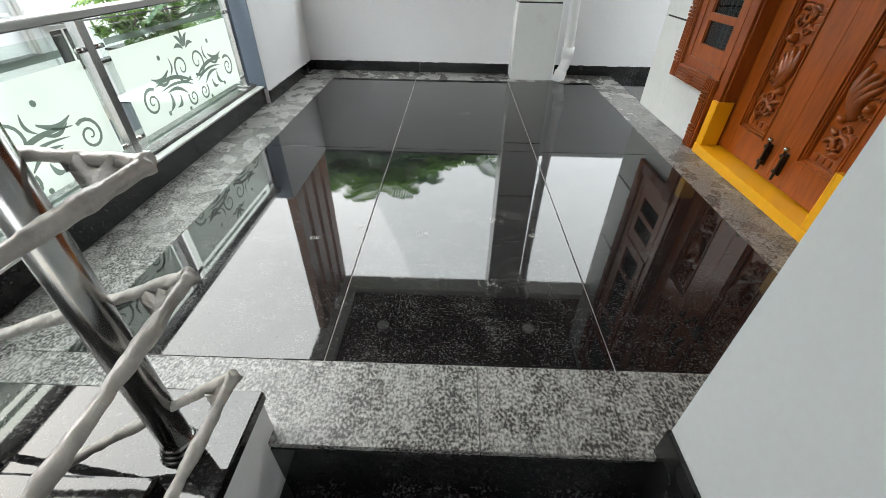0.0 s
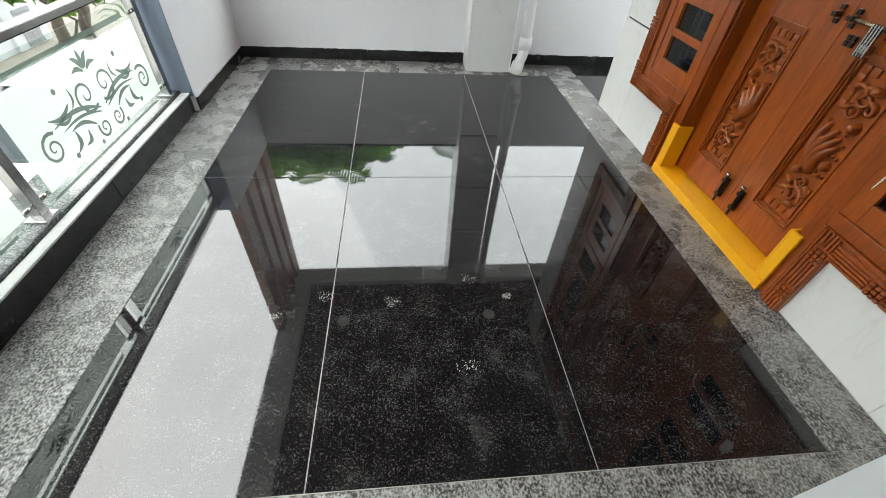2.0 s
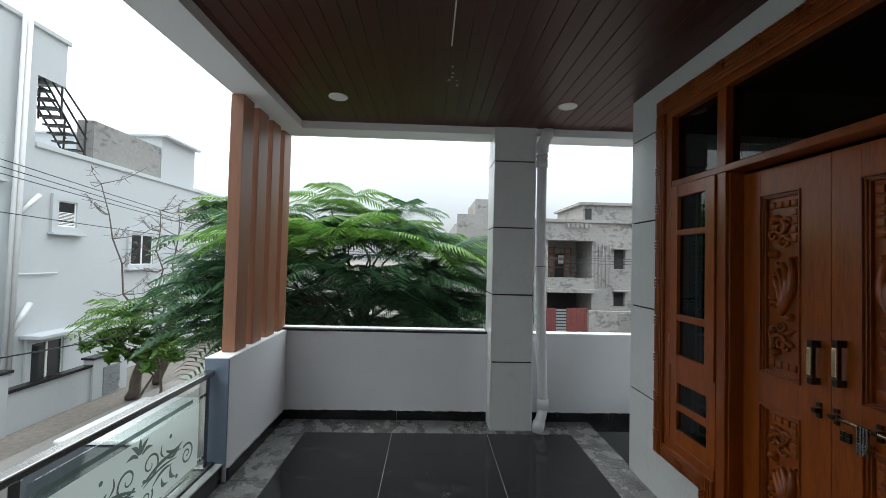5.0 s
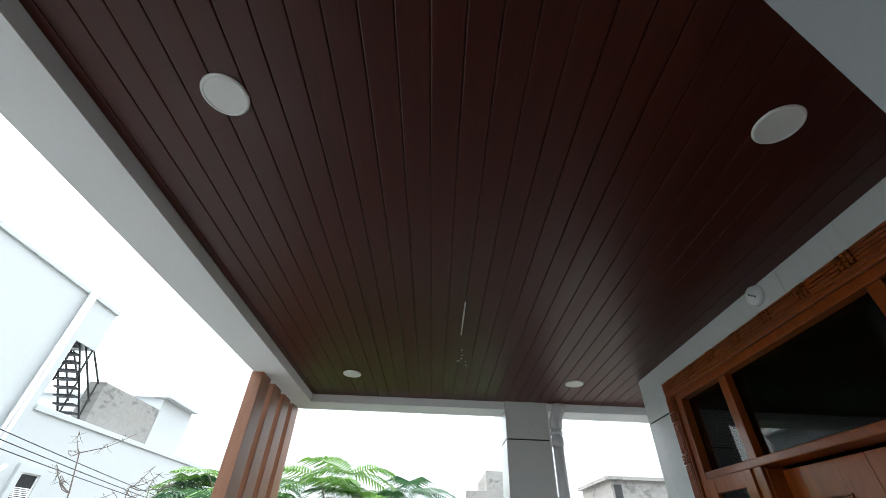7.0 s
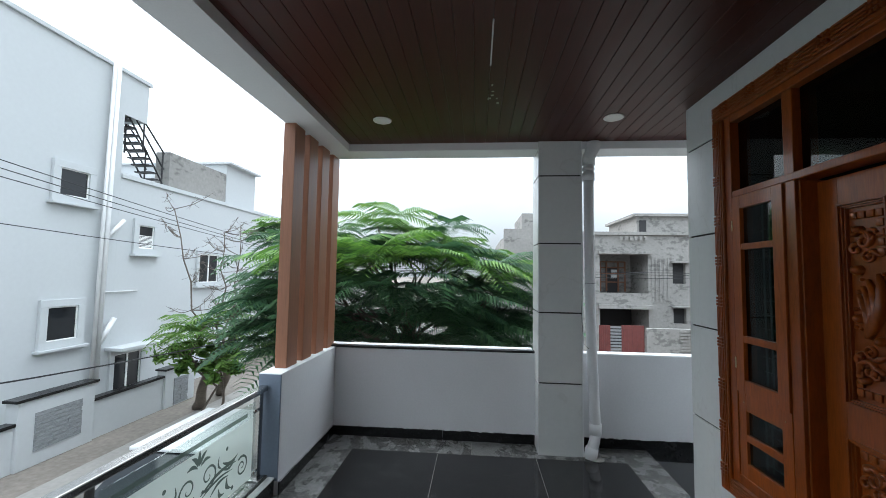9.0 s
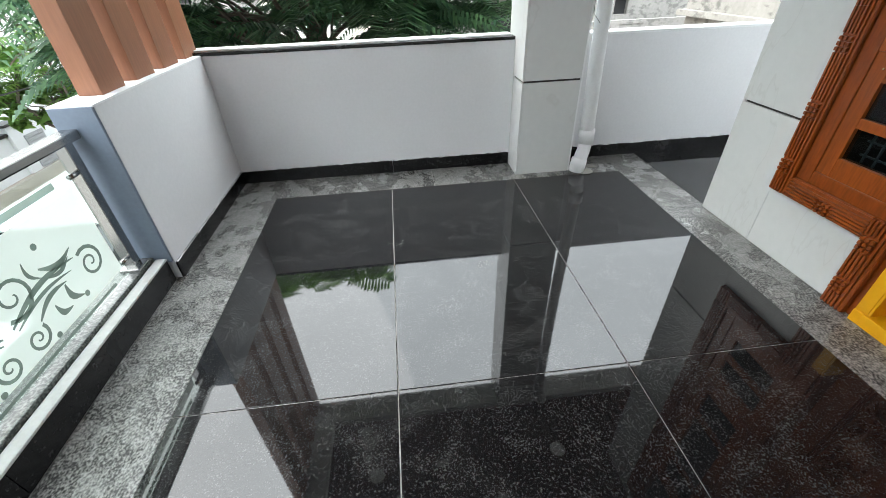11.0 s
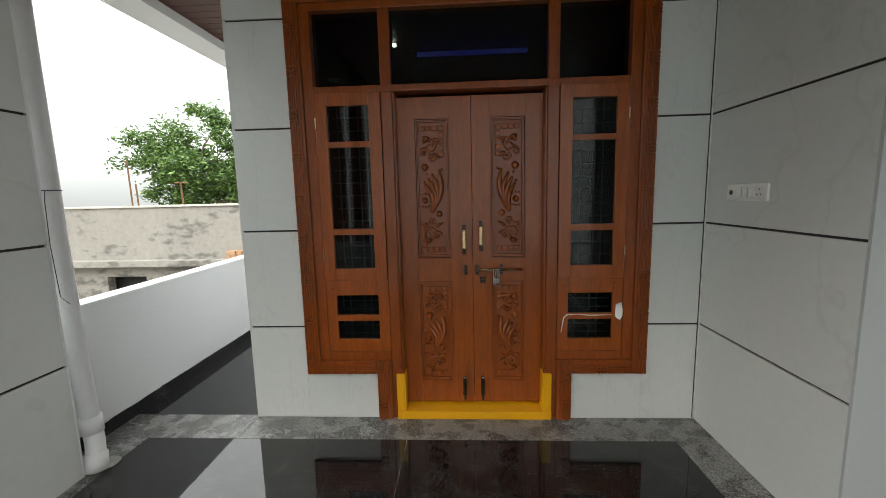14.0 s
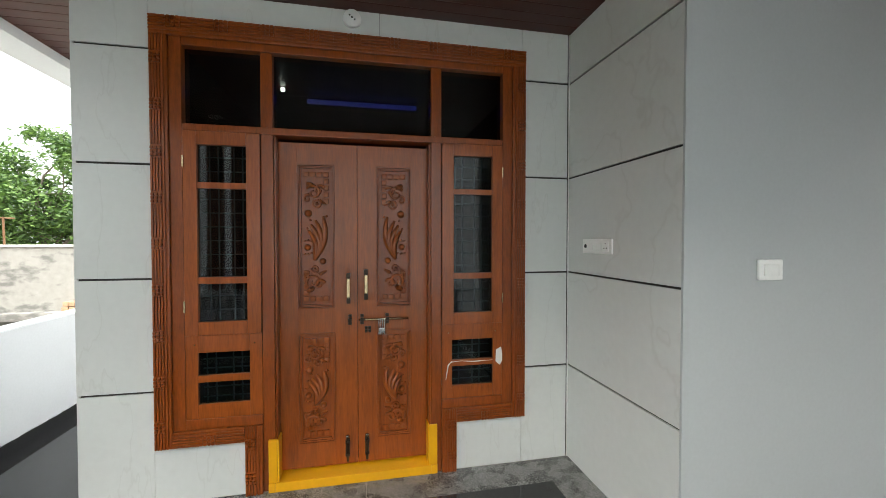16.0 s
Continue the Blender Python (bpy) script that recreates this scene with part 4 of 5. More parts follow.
box(g, -1.785, -1.695, 4.375, 4.545, PAR - 0.006, BEAM, 0.003)
part("fin_board", g, FIN, fin)
for i in range(1, 4):
    copy_thing(fin, pose(-1.74, 4.46 + 0.268 * i, PAR))

# ---------------------------------------------------------------- glass railing
XR = XL - 0.115
rail = thing("glass_railing", "stainless steel railing with scroll-etched frosted glass", "railing", "", "", (XR, 3.0, 0.138))
g = bm_new()
box(g, XR - 0.03, XR + 0.03, 1.45, 4.218, 0.70, 0.735, 0.006)
part("handrail", g, STEEL, rail)
for y in (1.75, 2.95, 4.15):
    g = bm_new()
    box(g, XR - 0.022, XR + 0.022, y - 0.022, y + 0.022, 0.138, 0.70, 0.003)
    post = part("post", g, STEEL, rail)
    g = bm_new()
    box(g, XR - 0.042, XR + 0.042, y - 0.042, y + 0.042, 0.1385, 0.152, 0.004)
    part("base_cover", g, STEEL, post)
    for z in (0.21, 0.60):
        for d in (-1, 1):
            if (y > 4 and d > 0) or (y < 1.8 and d < 0):
                continue
            g = bm_new()
            cyl(g, (XR + 0.014, y + d * 0.022, z), (XR + 0.014, y + d * 0.072, z), 0.010, seg=12)
            part("glass_clamp", g, STEEL, post, "round steel glass clamp", True)


def scroll(bm, x, y, z, r, turn, start, way, thick):
    """Flat spiral ribbon in the plane of the glass."""
    inner, outer = [], []
    n = 26
    for i in range(n + 1):
        f = i / n
        a = start + way * turn * f
        q = r * (1 - 0.86 * f)
        t = thick * (1 - 0.55 * f)
        c, s_ = math.cos(a), math.sin(a)
        outer.append((y + q * c, z + q * s_))
        inner.append((y + max(0.002, q - t) * c, z + max(0.002, q - t) * s_))
    vo = [bm.verts.new((x, *p)) for p in outer]
    vi = [bm.verts.new((x, *p)) for p in inner]
    for i in range(n):
        bm.faces.new((vo[i], vo[i + 1], vi[i + 1], vi[i]))


def swash(bm, x, a, b, bend, thick):
    """Flat tapering stroke from a to b, bowed sideways."""
    n = 14
    d = Vector(b) - Vector(a)
    nrm = Vector((-d.y, d.x)).normalized()
    l_, r_ = [], []
    for i in range(n + 1):
        f = i / n
        c = Vector(a) + d * f + nrm * bend * math.sin(math.pi * f)
        t = thick * (0.12 + math.sin(math.pi * min(1, 0.08 + 0.9 * f)))
        l_.append(bm.verts.new((x, c.x + nrm.x * t, c.y + nrm.y * t)))
        r_.append(bm.verts.new((x, c.x - nrm.x * t, c.y - nrm.y * t)))
    for i in range(n):
        bm.faces.new((l_[i], l_[i + 1], r_[i + 1], r_[i]))


def ornament(x, yc, zc, k):
    """Etched motif: two wings of scrolls with a leaf crest between them."""
    bm = bm_new()
    for s in (1, -1):
        def sc(u, v, r, turn, st, way, th):
            scroll(bm, x, yc + s * u * k, zc + v * k, r * k, turn, st if s > 0 else math.pi - st, way * s, th * k)

        def sw_(a, b, bend, th):
            swash(bm, x, (yc + s * a[0] * k, zc + a[1] * k), (yc + s * b[0] * k, zc + b[1] * k), bend * k * s, th * k)
        sc(0.390, -0.045, 0.072, 10.5, 2.2, -1, 0.015)
        sc(0.078, 0.048, 0.084, 9.0, -2.3, 1, 0.015)
        sc(0.060, -0.110, 0.052, 9.5, 0.6, -1, 0.013)
        sw_((0.02, -0.030), (0.335, 0.012), 0.030, 0.009)
        sw_((0.03, -0.046), (0.30, -0.018), 0.022, 0.006)
        sw_((0.20, 0.060), (0.345, 0.050), -0.026, 0.010)
        sw_((0.205, 0.020), (0.32, 0.030), -0.020, 0.007)
        sw_((0.10, -0.075), (0.26, -0.035), 0.022, 0.008)
        sw_((0.17, -0.070), (0.225, -0.118), -0.022, 0.010)
        sw_((0.245, -0.040), (0.290, -0.120), -0.024, 0.011)
        sw_((0.165, 0.110), (0.195, 0.030), -0.020, 0.006)
        sw_((0.012, 0.128), (0.090, 0.142), 0.014, 0.009)
        sw_((0.010, 0.138), (0.058, 0.195), 0.010, 0.010)
        for u, v, r in ((0.30, -0.125, 0.012), (0.235, 0.125, 0.012), (0.12, -0.155, 0.011)):
            vs = [bm.verts.new((x, yc + s * u * k + r * k * math.cos(2 * math.pi * i / 12), zc + v * k + r * k * math.sin(2 * math.pi * i / 12))) for i in range(12)]
            bm.faces.new(vs)
    swash(bm, x, (yc, zc + 0.135 * k), (yc, zc + 0.215 * k), 0.0, 0.011 * k)
    return bm


for y0, y1 in ((3.0, 4.09), (1.80, 2.90)):
    g = bm_new()
    box(g, XR + 0.009, XR + 0.019, y0, y1, 0.155, 0.665, 0.0015)
    pane = part("glass_panel", g, GLASS, rail, "clear glass panel")
    g = bm_new()
    vs = [g.verts.new((XR + 0.0205, y, z)) for y, z in ((y0 + 0.03, 0.20), (y1 - 0.03, 0.20), (y1 - 0.03, 0.575), (y0 + 0.03, 0.575))]
    g.faces.new(vs)
    part("frosting", g, FROST, pane, "pale frosted field")
    part("etched_scroll", ornament(XR + 0.022, (y0 + y1) / 2 + 0.01, 0.365, 1.0), ETCH, pane, "etched scroll ornament")
    g = bm_new()
    for a, b in ((0.598, 0.622), (0.166, 0.178)):
        vs = [g.verts.new((XR + 0.0205, y, z)) for y, z in ((y0 + 0.03, a), (y1 - 0.1, a), (y1 - 0.1, b), (y0 + 0.03, b))]
        g.faces.new(vs)
    part("frosted_line", g, ETCH, pane, "etched border line")

# ---------------------------------------------------------------- wrapped stair rail
srail = thing("stair_rail", "steel stair rail still wrapped in plastic film", "railing", "", "", (-0.83, 1.61, 0.136))
g = bm_new()
cyl(g, (-0.807, 1.612, 0.136), (-0.800, 1.630, 0.93), 0.027, seg=24)
part("post", g, STEEL, srail, "", True)
g = bm_new()
for i in range(3):
    cyl(g, (-0.807, 1.612, 0.137 + 0.012 * i), (-0.807, 1.612, 0.147 + 0.012 * i), 0.040 - 0.004 * i, 0.037 - 0.004 * i, 24)
part("base_collar", g, STEEL, srail, "", True)


def wrapped(a, b, r, seed, end=True):
    """A rail bound in twisted plastic film, thicker in places."""
    rnd = random.Random(seed)
    a, b = Vector(a), Vector(b)
    n = max(8, int((b - a).length / 0.007))
    pts, rad = [], []
    for i in range(n + 1):
        f = i / n
        pts.append(a.lerp(b, f) + Vector((rnd.uniform(-1, 1), rnd.uniform(-1, 1), rnd.uniform(-1, 1))) * 0.0006)
        rad.append(r * (1 + 0.12 * math.sin(f * 17 + seed) + rnd.uniform(-0.03, 0.03)))
    if end:
        rad[-1] *= 1.25
        rad[-2] *= 1.2
    bm = bm_new()
    d = (b - a).normalized()
    side = d.orthogonal().normalized()
    up = d.cross(side)
    seg, rings = 20, []
    for i, p in enumerate(pts):
        turn = i * 0.007 * 55 + 0.5 * math.sin(i * 0.4 + seed)     # film wound in a spiral
        row = []
        for k in range(seg):
            w = 2 * math.pi * k / seg
            q = rad[i] * (0.9 + 0.22 * abs(math.sin(w + turn)) + 0.07 * abs(math.sin(2.5 * w + 1.7 * turn)))
            row.append(bm.verts.new(p + q * (math.cos(w) * side + math.sin(w) * up)))
        rings.append(row)
    for u, v in zip(rings, rings[1:]):
        for k in range(seg):
            bm.faces.new((u[k], u[(k + 1) % seg], v[(k + 1) % seg], v[k]))
    bm.faces.new(rings[0][::-1])
    bm.faces.new(rings[-1])
    return bm


for i, (tip, left, down) in enumerate((
        ((-0.650, 1.660, 0.729), (-1.33, 1.655, 0.775), (-0.775, 1.27, 0.674)),
        ((-0.665, 1.660, 0.551), (-1.32, 1.655, 0.300), (-0.721, 1.236, 0.455)),
        ((-0.671, 1.660, 0.315), (-1.03, 1.53, 0.16), (-0.729, 1.312, 0.215)))):
    part("wrapped_rail", wrapped(left, tip, 0.0092, 3 + i), WRAP, srail, "rail bound in crumpled plastic film", True)
    part("wrapped_return", wrapped(down, tip, 0.0098, 13 + i), WRAP, srail, "rail bound in crumpled plastic film", True)
    # loose flap of film in the crook of the two rails
    g = bm_new()
    t_, a_, b_ = Vector(tip), Vector(tip).lerp(Vector(left), 0.16), Vector(tip).lerp(Vector(down), 0.18)
    rows_ = []
    for u in range(6):
        e0, e1 = t_.lerp(a_, u / 5), t_.lerp(b_, u / 5)
        rows_.append([g.verts.new(e0.lerp(e1, v / 5) + Vector((0, 0, 0.012 * math.sin(3.1 * u + 1.7 * v + i) * (0 < v < 5)))) for v in range(6)])
    for u in range(5):
        for v in range(5):
            g.faces.new((rows_[u][v], rows_[u][v + 1], rows_[u + 1][v + 1], rows_[u + 1][v]))
    bmesh.ops.solidify(g, geom=g.faces[:], thickness=0.001)
    part("film_flap", g, WRAP, srail, "loose flap of clear film", True)


# ---------------------------------------------------------------- white house across the road
HX = -9.4
house = thing("white_house", "white three-storey house with few windows across the road", "house", "", "", (HX - 4, 8, GROUND))
for q in ((0, -14, 10.85, GROUND, 6.55), (0, 10.851, 19.0, GROUND, 3.85), (-0.003, 10.851, 11.55, 5.5, 6.55), (-0.2, 15.4, 17.3, 3.97, 5.45)):
    g = bm_new()
    box(g, HX - 9, HX + q[0], q[1], q[2], q[3], q[4])
    part("wall", g, HOUSE, house)
g = bm_new()
box(g, HX - 9, HX + 0.06, -14, 11.6, 6.55, 6.65, 0.01)
part("roof_edge", g, HOUSE, house)
g = bm_new()
box(g, HX - 9, HX + 0.05, 10.86, 19.05, 3.85, 3.97, 0.01)
part("roof_edge", g, HOUSE, house)
g = bm_new()
box(g, HX - 9, HX + 0.02, 15.3, 17.35, 5.45, 5.52, 0.01)
part("roof_edge", g, HOUSE, house)
g = bm_new()
box(g, HX - 0.6, HX - 0.15, 12.6, 15.3, 3.98, 5.05)
part("roof_room", g, CONCRETE, house, "grey rendered roof room")


def house_window(y0, y1, z0, z1, shut=False, frame=0.16, bars=1):
    w = bm_new()
    for a, b, c, d in ((y0 - frame, y1 + frame, z1, z1 + frame), (y0 - frame, y1 + frame, z0 - frame, z0), (y0 - frame, y0, z0, z1), (y1, y1 + frame, z0, z1)):
        box(w, HX + 0.001, HX + 0.07, a, b, c, d, 0.006)
    w = part("window", w, HOUSE, house, "white window surround")
    b = bm_new()
    box(b, HX + 0.002, HX + 0.012, y0, y1, z0, z1)
    part("glazing", b, WINDOWGLASS, w, "dark glass")
    b = bm_new()
    n = bars + 1
    for i in range(n + 1):
        y = y0 + (y1 - y0) * i / n
        box(b, HX + 0.013, HX + 0.035, y - 0.022, y + 0.022, z0, z1)
    for z in (z0, z1):
        box(b, HX + 0.013, HX + 0.033, y0, y1, z - 0.022, z + 0.022)
    if shut:
        for i in range(10):
            z = z0 + (z1 - z0) * (0.06 + 0.09 * i) * (0.62 if shut == 2 else 1)
            box(b, HX + 0.013, HX + 0.02, y0, y1, z, z + 0.02)
    part("window_frame", b, PLASTIC, w, "white sash bars")
    b = bm_new()
    box(b, HX + 0.001, HX + 0.16, y0 - frame - 0.05, y1 + frame + 0.05, z0 - frame - 0.05, z0 - frame, 0.006)
    part("window_sill", b, HOUSE, w)


house_window(9.35, 10.0, 3.12, 3.72, 0, 0.16, 0)
house_window(11.45, 11.95, 2.08, 2.70, 2, 0.16, 0)
house_window(13.85, 14.8, 1.12, 2.04, 0, 0.12, 1)
house_window(9.30, 9.95, -0.05, 0.68, 0, 0.16, 0)
house_window(10.95, 11.75, -1.7, -0.64, 0, 0.12, 1)
house_window(5.0, 5.9, -0.3, 0.8)
house_window(5.0, 5.9, 2.9, 3.9)
g = bm_new()
box(g, HX + 0.001, HX + 0.5, 10.7, 12.0, -0.5, -0.42, 0.01)
part("sunshade", g, HOUSE, house)
g = bm_new()
cyl(g, (HX + 0.12, 10.42, -1.2), (HX + 0.12, 10.5, 7.3), 0.055, seg=12)
cyl(g, (HX + 0.12, 10.3, -1.2), (HX + 0.12, 10.38, 6.9), 0.04, seg=12)
cyl(g, (HX + 0.12, 10.48, 2.3), (HX + 0.12, 10.9, 2.75), 0.05, seg=12)
cyl(g, (HX + 0.12, 10.45, -0.25), (HX + 0.12, 10.8, 0.3), 0.06, seg=12)
cyl(g, (HX + 0.05, 10.5, 0.95), (HX + 0.05, 11.5, 0.95), 0.02, seg=8)
part("soil_pipe", g, PVC, house, "white drain pipes on the wall", True)
# iron roof stair
g = bm_new()
for i in range(9):
    z = 3.98 + 0.17 * (i + 0.5)
    y = 12.05 - 0.125 * i
    box(g, HX - 0.55, HX - 0.05, y - 0.11, y + 0.11, z, z + 0.03)
for x in (HX - 0.58, HX - 0.04):
    for dz in (0.0, 0.45, 0.9):
        tube(g, [(x, 12.25, 3.98 + dz), (x, 10.95, 5.6 + dz * 0.5)], 0.022, 6)
    tube(g, [(x, 12.2, 3.98), (x, 12.2, 4.9)], 0.022, 6)
    tube(g, [(x, 11.5, 4.7), (x, 11.5, 5.5)], 0.022, 6)
part("roof_stair", g, IRON, house, "black iron roof stair")

# compound wall in front of it
CX = -8.2
comp = thing("compound_wall", "white compound wall with grey slate panels", "wall", "", "structure", (CX, 8, GROUND))
g = bm_new()
box(g, CX - 0.12, CX, -14, 12.3, GROUND, -1.22)
part("wall_body", g, HOUSE, comp)
g = bm_new()
box(g, CX - 0.16, CX + 0.04, -14, 12.3, -1.219, -1.16, 0.006)
part("coping", g, DULL_STONE, comp, "dark granite coping")
for y0, y1, top in ((7.9, 9.3, -0.82), (11.2, 12.25, -1.05), (4.4, 5.8, -0.82)):
    g = bm_new()
    box(g, CX - 0.18, CX + 0.06, y0, y1, GROUND, top, 0.01)
    pier = part("pier", g, HOUSE, comp)
    g = bm_new()
    box(g, CX - 0.2, CX + 0.1, y0 - 0.05, y1 + 0.05, top + 0.001, top + 0.05, 0.005)
    part("pier_coping", g, DULL_STONE, pier, "dark granite coping")
    for i in range(9):
        z0 = top - 0.92 + 0.075 * i
        g = bm_new()
        yy = y0 + 0.28
        while yy < y1 - 0.3:
            ln = random.uniform(0.12, 0.3)
            box(g, CX + 0.0605, CX + 0.075 + random.uniform(0, 0.012), yy, min(yy + ln, y1 - 0.26) - 0.006, z0, z0 + 0.069)
            yy += ln
        part("slate_strip", g, SLATE, pier)

# ---------------------------------------------------------------- unfinished grey house at the end
GY = 21.0
raw = thing("unfinished_house", "unfinished grey cement house with open balconies", "house", "", "", (7, GY + 4, GROUND))
g = bm_new()
# wall round the openings: front face in strips
for x0, x1 in ((0.6, 2.6), (4.2, 5.1), (7.3, 8.4), (8.97, 14.0)):
    box(g, x0, x1, GY, GY + 0.25, GROUND - 0.2, 3.35)
for x0, x1, spans in ((2.6, 4.2, ((GROUND - 0.2, -1.4), (0.0, 0.75), (2.3, 3.35))), (5.1, 7.3, ((-0.02, 0.62), (2.42, 3.35))), (8.4, 8.97, ((GROUND - 0.2, -0.75), (-0.05, 1.1), (2.05, 3.35)))):
    for a, b in spans:
        box(g, x0, x1, GY, GY + 0.25, a, b)
box(g, 0.6, 14, GY + 2.2, GY + 9, GROUND - 0.2, 3.3)
for x in (4.95, 7.31):
    box(g, x, x + 0.14, GY + 0.25, GY + 2.2, GROUND - 0.2, 3.2)
box(g, 0.6, 0.8, GY + 0.25, GY + 2.2, GROUND - 0.2, 3.2)
box(g, 13.8, 14.0, GY + 0.25, GY + 2.2, GROUND - 0.2, 3.2)
part("wall", g, CONCRETE, raw)
g = bm_new()
for z in (0.0, 3.2):
    box(g, 0.6, 14, GY + 0.25, GY + 2.199, z - 0.15, z)
part("slab", g, CONCRETE, raw)
g = bm_new()
box(g, 4.2, 14, GY - 0.12, GY + 0.14, 3.35, 3.5)
box(g, 5.0, 7.4, GY - 0.25, GY, 2.45, 2.6)
box(g, 5.0, 7.4, GY - 0.25, GY, -0.1, 0.08)
box(g, 8.3, 9.1, GY - 0.3, GY, 2.07, 2.15)
box(g, 8.3, 9.1, GY - 0.3, GY, 0.0, 0.06)
for i in range(6):
    box(g, 6.0 + 0.22 * i, 6.12 + 0.22 * i, GY - 0.16, GY - 0.12, 3.1, 3.3)
part("ledge", g, CONCRETE, raw)
g = bm_new()
box(g, 7.79, 12.0, GY + 2.5, GY + 7, 3.3, 4.6)
box(g, 7.55, 12.1, GY + 2.3, GY + 7.1, 4.6, 4.74)
part("roof_room", g, CONCRETE, raw)
for q in ((1.75, 3.2, GY + 2.5, GY + 7, 3.3, 4.76), (0.6, 4.0, GY, GY + 0.2, 3.35, 3.62)):
    g = bm_new()
    box(g, *q)
    part("roof_room", g, CONCRETE, raw)
# near-black sheets stand for the shade inside the openings
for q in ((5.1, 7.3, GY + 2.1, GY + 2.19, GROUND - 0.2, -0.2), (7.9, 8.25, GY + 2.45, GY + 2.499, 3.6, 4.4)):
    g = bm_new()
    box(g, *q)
    part("opening_dark_sheet", g, DARKHOLE, raw)
win = bm_new()
for x in (5.76, 6.07, 6.66, 7.0):
    box(win, x - 0.035, x + 0.035, GY + 2.10, GY + 2.18, 0.62, 2.15)
for z in (1.1, 1.55, 1.85, 2.15):
    box(win, 5.76, 7.0, GY + 2.11, GY + 2.17, z - 0.03, z + 0.03)
part("balcony_window", win, FIN, raw, "orange-brown window frame")
# more near-black sheets, painting the dark inside door and windows
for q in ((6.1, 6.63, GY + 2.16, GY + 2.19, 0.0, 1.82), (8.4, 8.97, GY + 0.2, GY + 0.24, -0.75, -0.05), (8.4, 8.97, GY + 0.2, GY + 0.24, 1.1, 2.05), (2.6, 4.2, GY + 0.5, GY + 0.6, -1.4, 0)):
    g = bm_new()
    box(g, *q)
    part("window_dark_sheet", g, DARKHOLE, raw)
for x in (7.45, 7.62, 7.8, 7.98, 8.16):
    g = bm_new()
    box(g, x, x + 0.07, GY - 0.05, GY - 0.001, 0.2, 2.3)
    part("shutter_mark", g, CONCRETE, raw)
g = bm_new()
box(g, 6.3, 6.6, GY + 2.13, GY + 2.145, 1.3, 1.75)
part("notice", g, PLASTIC, raw, "white sheet in the window")
raw.location += Vector((0.36, 0.0, 0.14))
gate = thing("gate", "rusty red sheet metal gate with two leaves", "gate", "", "", (6.1, GY - 2, GROUND))
for x0, x1, top in ((4.82, 5.28, -0.52), (5.74, 6.65, -0.5)):
    g = bm_new()
    box(g, x0, x1, GY - 2.0, GY - 1.97, GROUND + 0.05, top)
    leaf_ = part("gate_leaf", g, GATE, gate)
    for i in range(5):
        g = bm_new()
        x = x0 + (x1 - x0) * (i + 0.5) / 5
        box(g, x - 0.02, x + 0.02, GY - 2.03, GY - 2.0005, GROUND + 0.05, top)
        part("rib", g, GATE, leaf_)
g = bm_new()
for i in range(11):
    box(g, 5.29, 5.73, GY - 1.99, GY - 1.96, GROUND + 0.06 + 0.13 * i, GROUND + 0.14 + 0.13 * i)
part("grey_sheet", g, SLATE, gate, "ribbed grey sheet in the gap")
g = bm_new()
box(g, 6.72, 14, GY - 2.1, GY - 1.9, GROUND, -0.6)
for i in range(10):
    box(g, 8.0, 8.9, GY - 2.14, GY - 2.1, -1.9 + 0.13 * i, -1.83 + 0.13 * i)
box(g, -3, 4.76, GY - 2.1, GY - 1.9, GROUND, -0.9)
solid("yard_wall", g, CONCRETE, "grey cement yard wall beside the gate", "wall", "structure")
# further left, a brown-windowed block behind the trees
blk = thing("grey_block", "grey house with a brown balcony behind the trees", "house", "", "", (-10, 22, GROUND))
g = bm_new()
box(g, -13.0, -7.2, 20.5, 28, GROUND, 3.4)
part("wall", g, CONCRETE, blk)
# balcony shade painted as a near-black sheet on the wall
g = bm_new()
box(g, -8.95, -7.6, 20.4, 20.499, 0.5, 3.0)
part("balcony_dark_sheet", g, DARKHOLE, blk)
g = bm_new()
for i in range(4):
    box(g, -8.85 + 0.38 * i, -8.75 + 0.38 * i, 20.33, 20.4, 0.8, 2.3)
box(g, -8.9, -7.65, 20.33, 20.4, 1.5, 1.6)
part("balcony_frame", g, FIN, blk, "brown wooden frame")

# ---------------------------------------------------------------- old cement house past the passage
old = thing("old_house", "low stained cement house beyond the side passage", "house", "", "", (9.5, 10, GROUND))
g = bm_new()
box(g, 8.0, 8.15, 8.35, 15, 0.02, 1.27)
box(g, 8.0, 14, 15.0, 15.15, 0.02, 1.27)
box(g, 8.0, 8.15, 2.0, 8.349, -0.05, 0.95)
part("parapet", g, OLDWALL, old)
g = bm_new()
box(g, 7.96, 8.19, 8.36, 15.18, 1.271, 1.32, 0.01)
part("coping", g, COPING, old, "pale cement coping")
for y, z, arm in ((9.76, 1.86, 0.17), (10.87, 1.83, 0.0), (11.02, 2.40, 0.0)):
    g = bm_new()
    cyl(g, (8.08, y, 1.30), (8.08, y + 0.01, z), 0.018, seg=8)
    if arm:
        cyl(g, (8.08, y - arm, z - 0.03), (8.08, y + arm, z - 0.02), 0.014, seg=8)
    part("rod", g, RUST, old, "rusty iron rod")
g = bm_new()
box(g, 7.75, 14, 2.0, 15.2, -0.12, 0.019)
part("slab", g, OLDWALL, old)
g = bm_new()
box(g, 8.02, 8.2, 2.0, 10.85, GROUND, -0.121)
box(g, 8.02, 8.2, 11.85, 15.1, GROUND, -0.121)
box(g, 8.2, 13.9, 14.9, 15.1, GROUND, -0.121)
box(g, 8.02, 8.2, 10.85, 11.85, -0.4, -0.121)
part("wall", g, OLDWALL, old)
# sheet behind the doorway, coloured as the shade inside
g = bm_new()
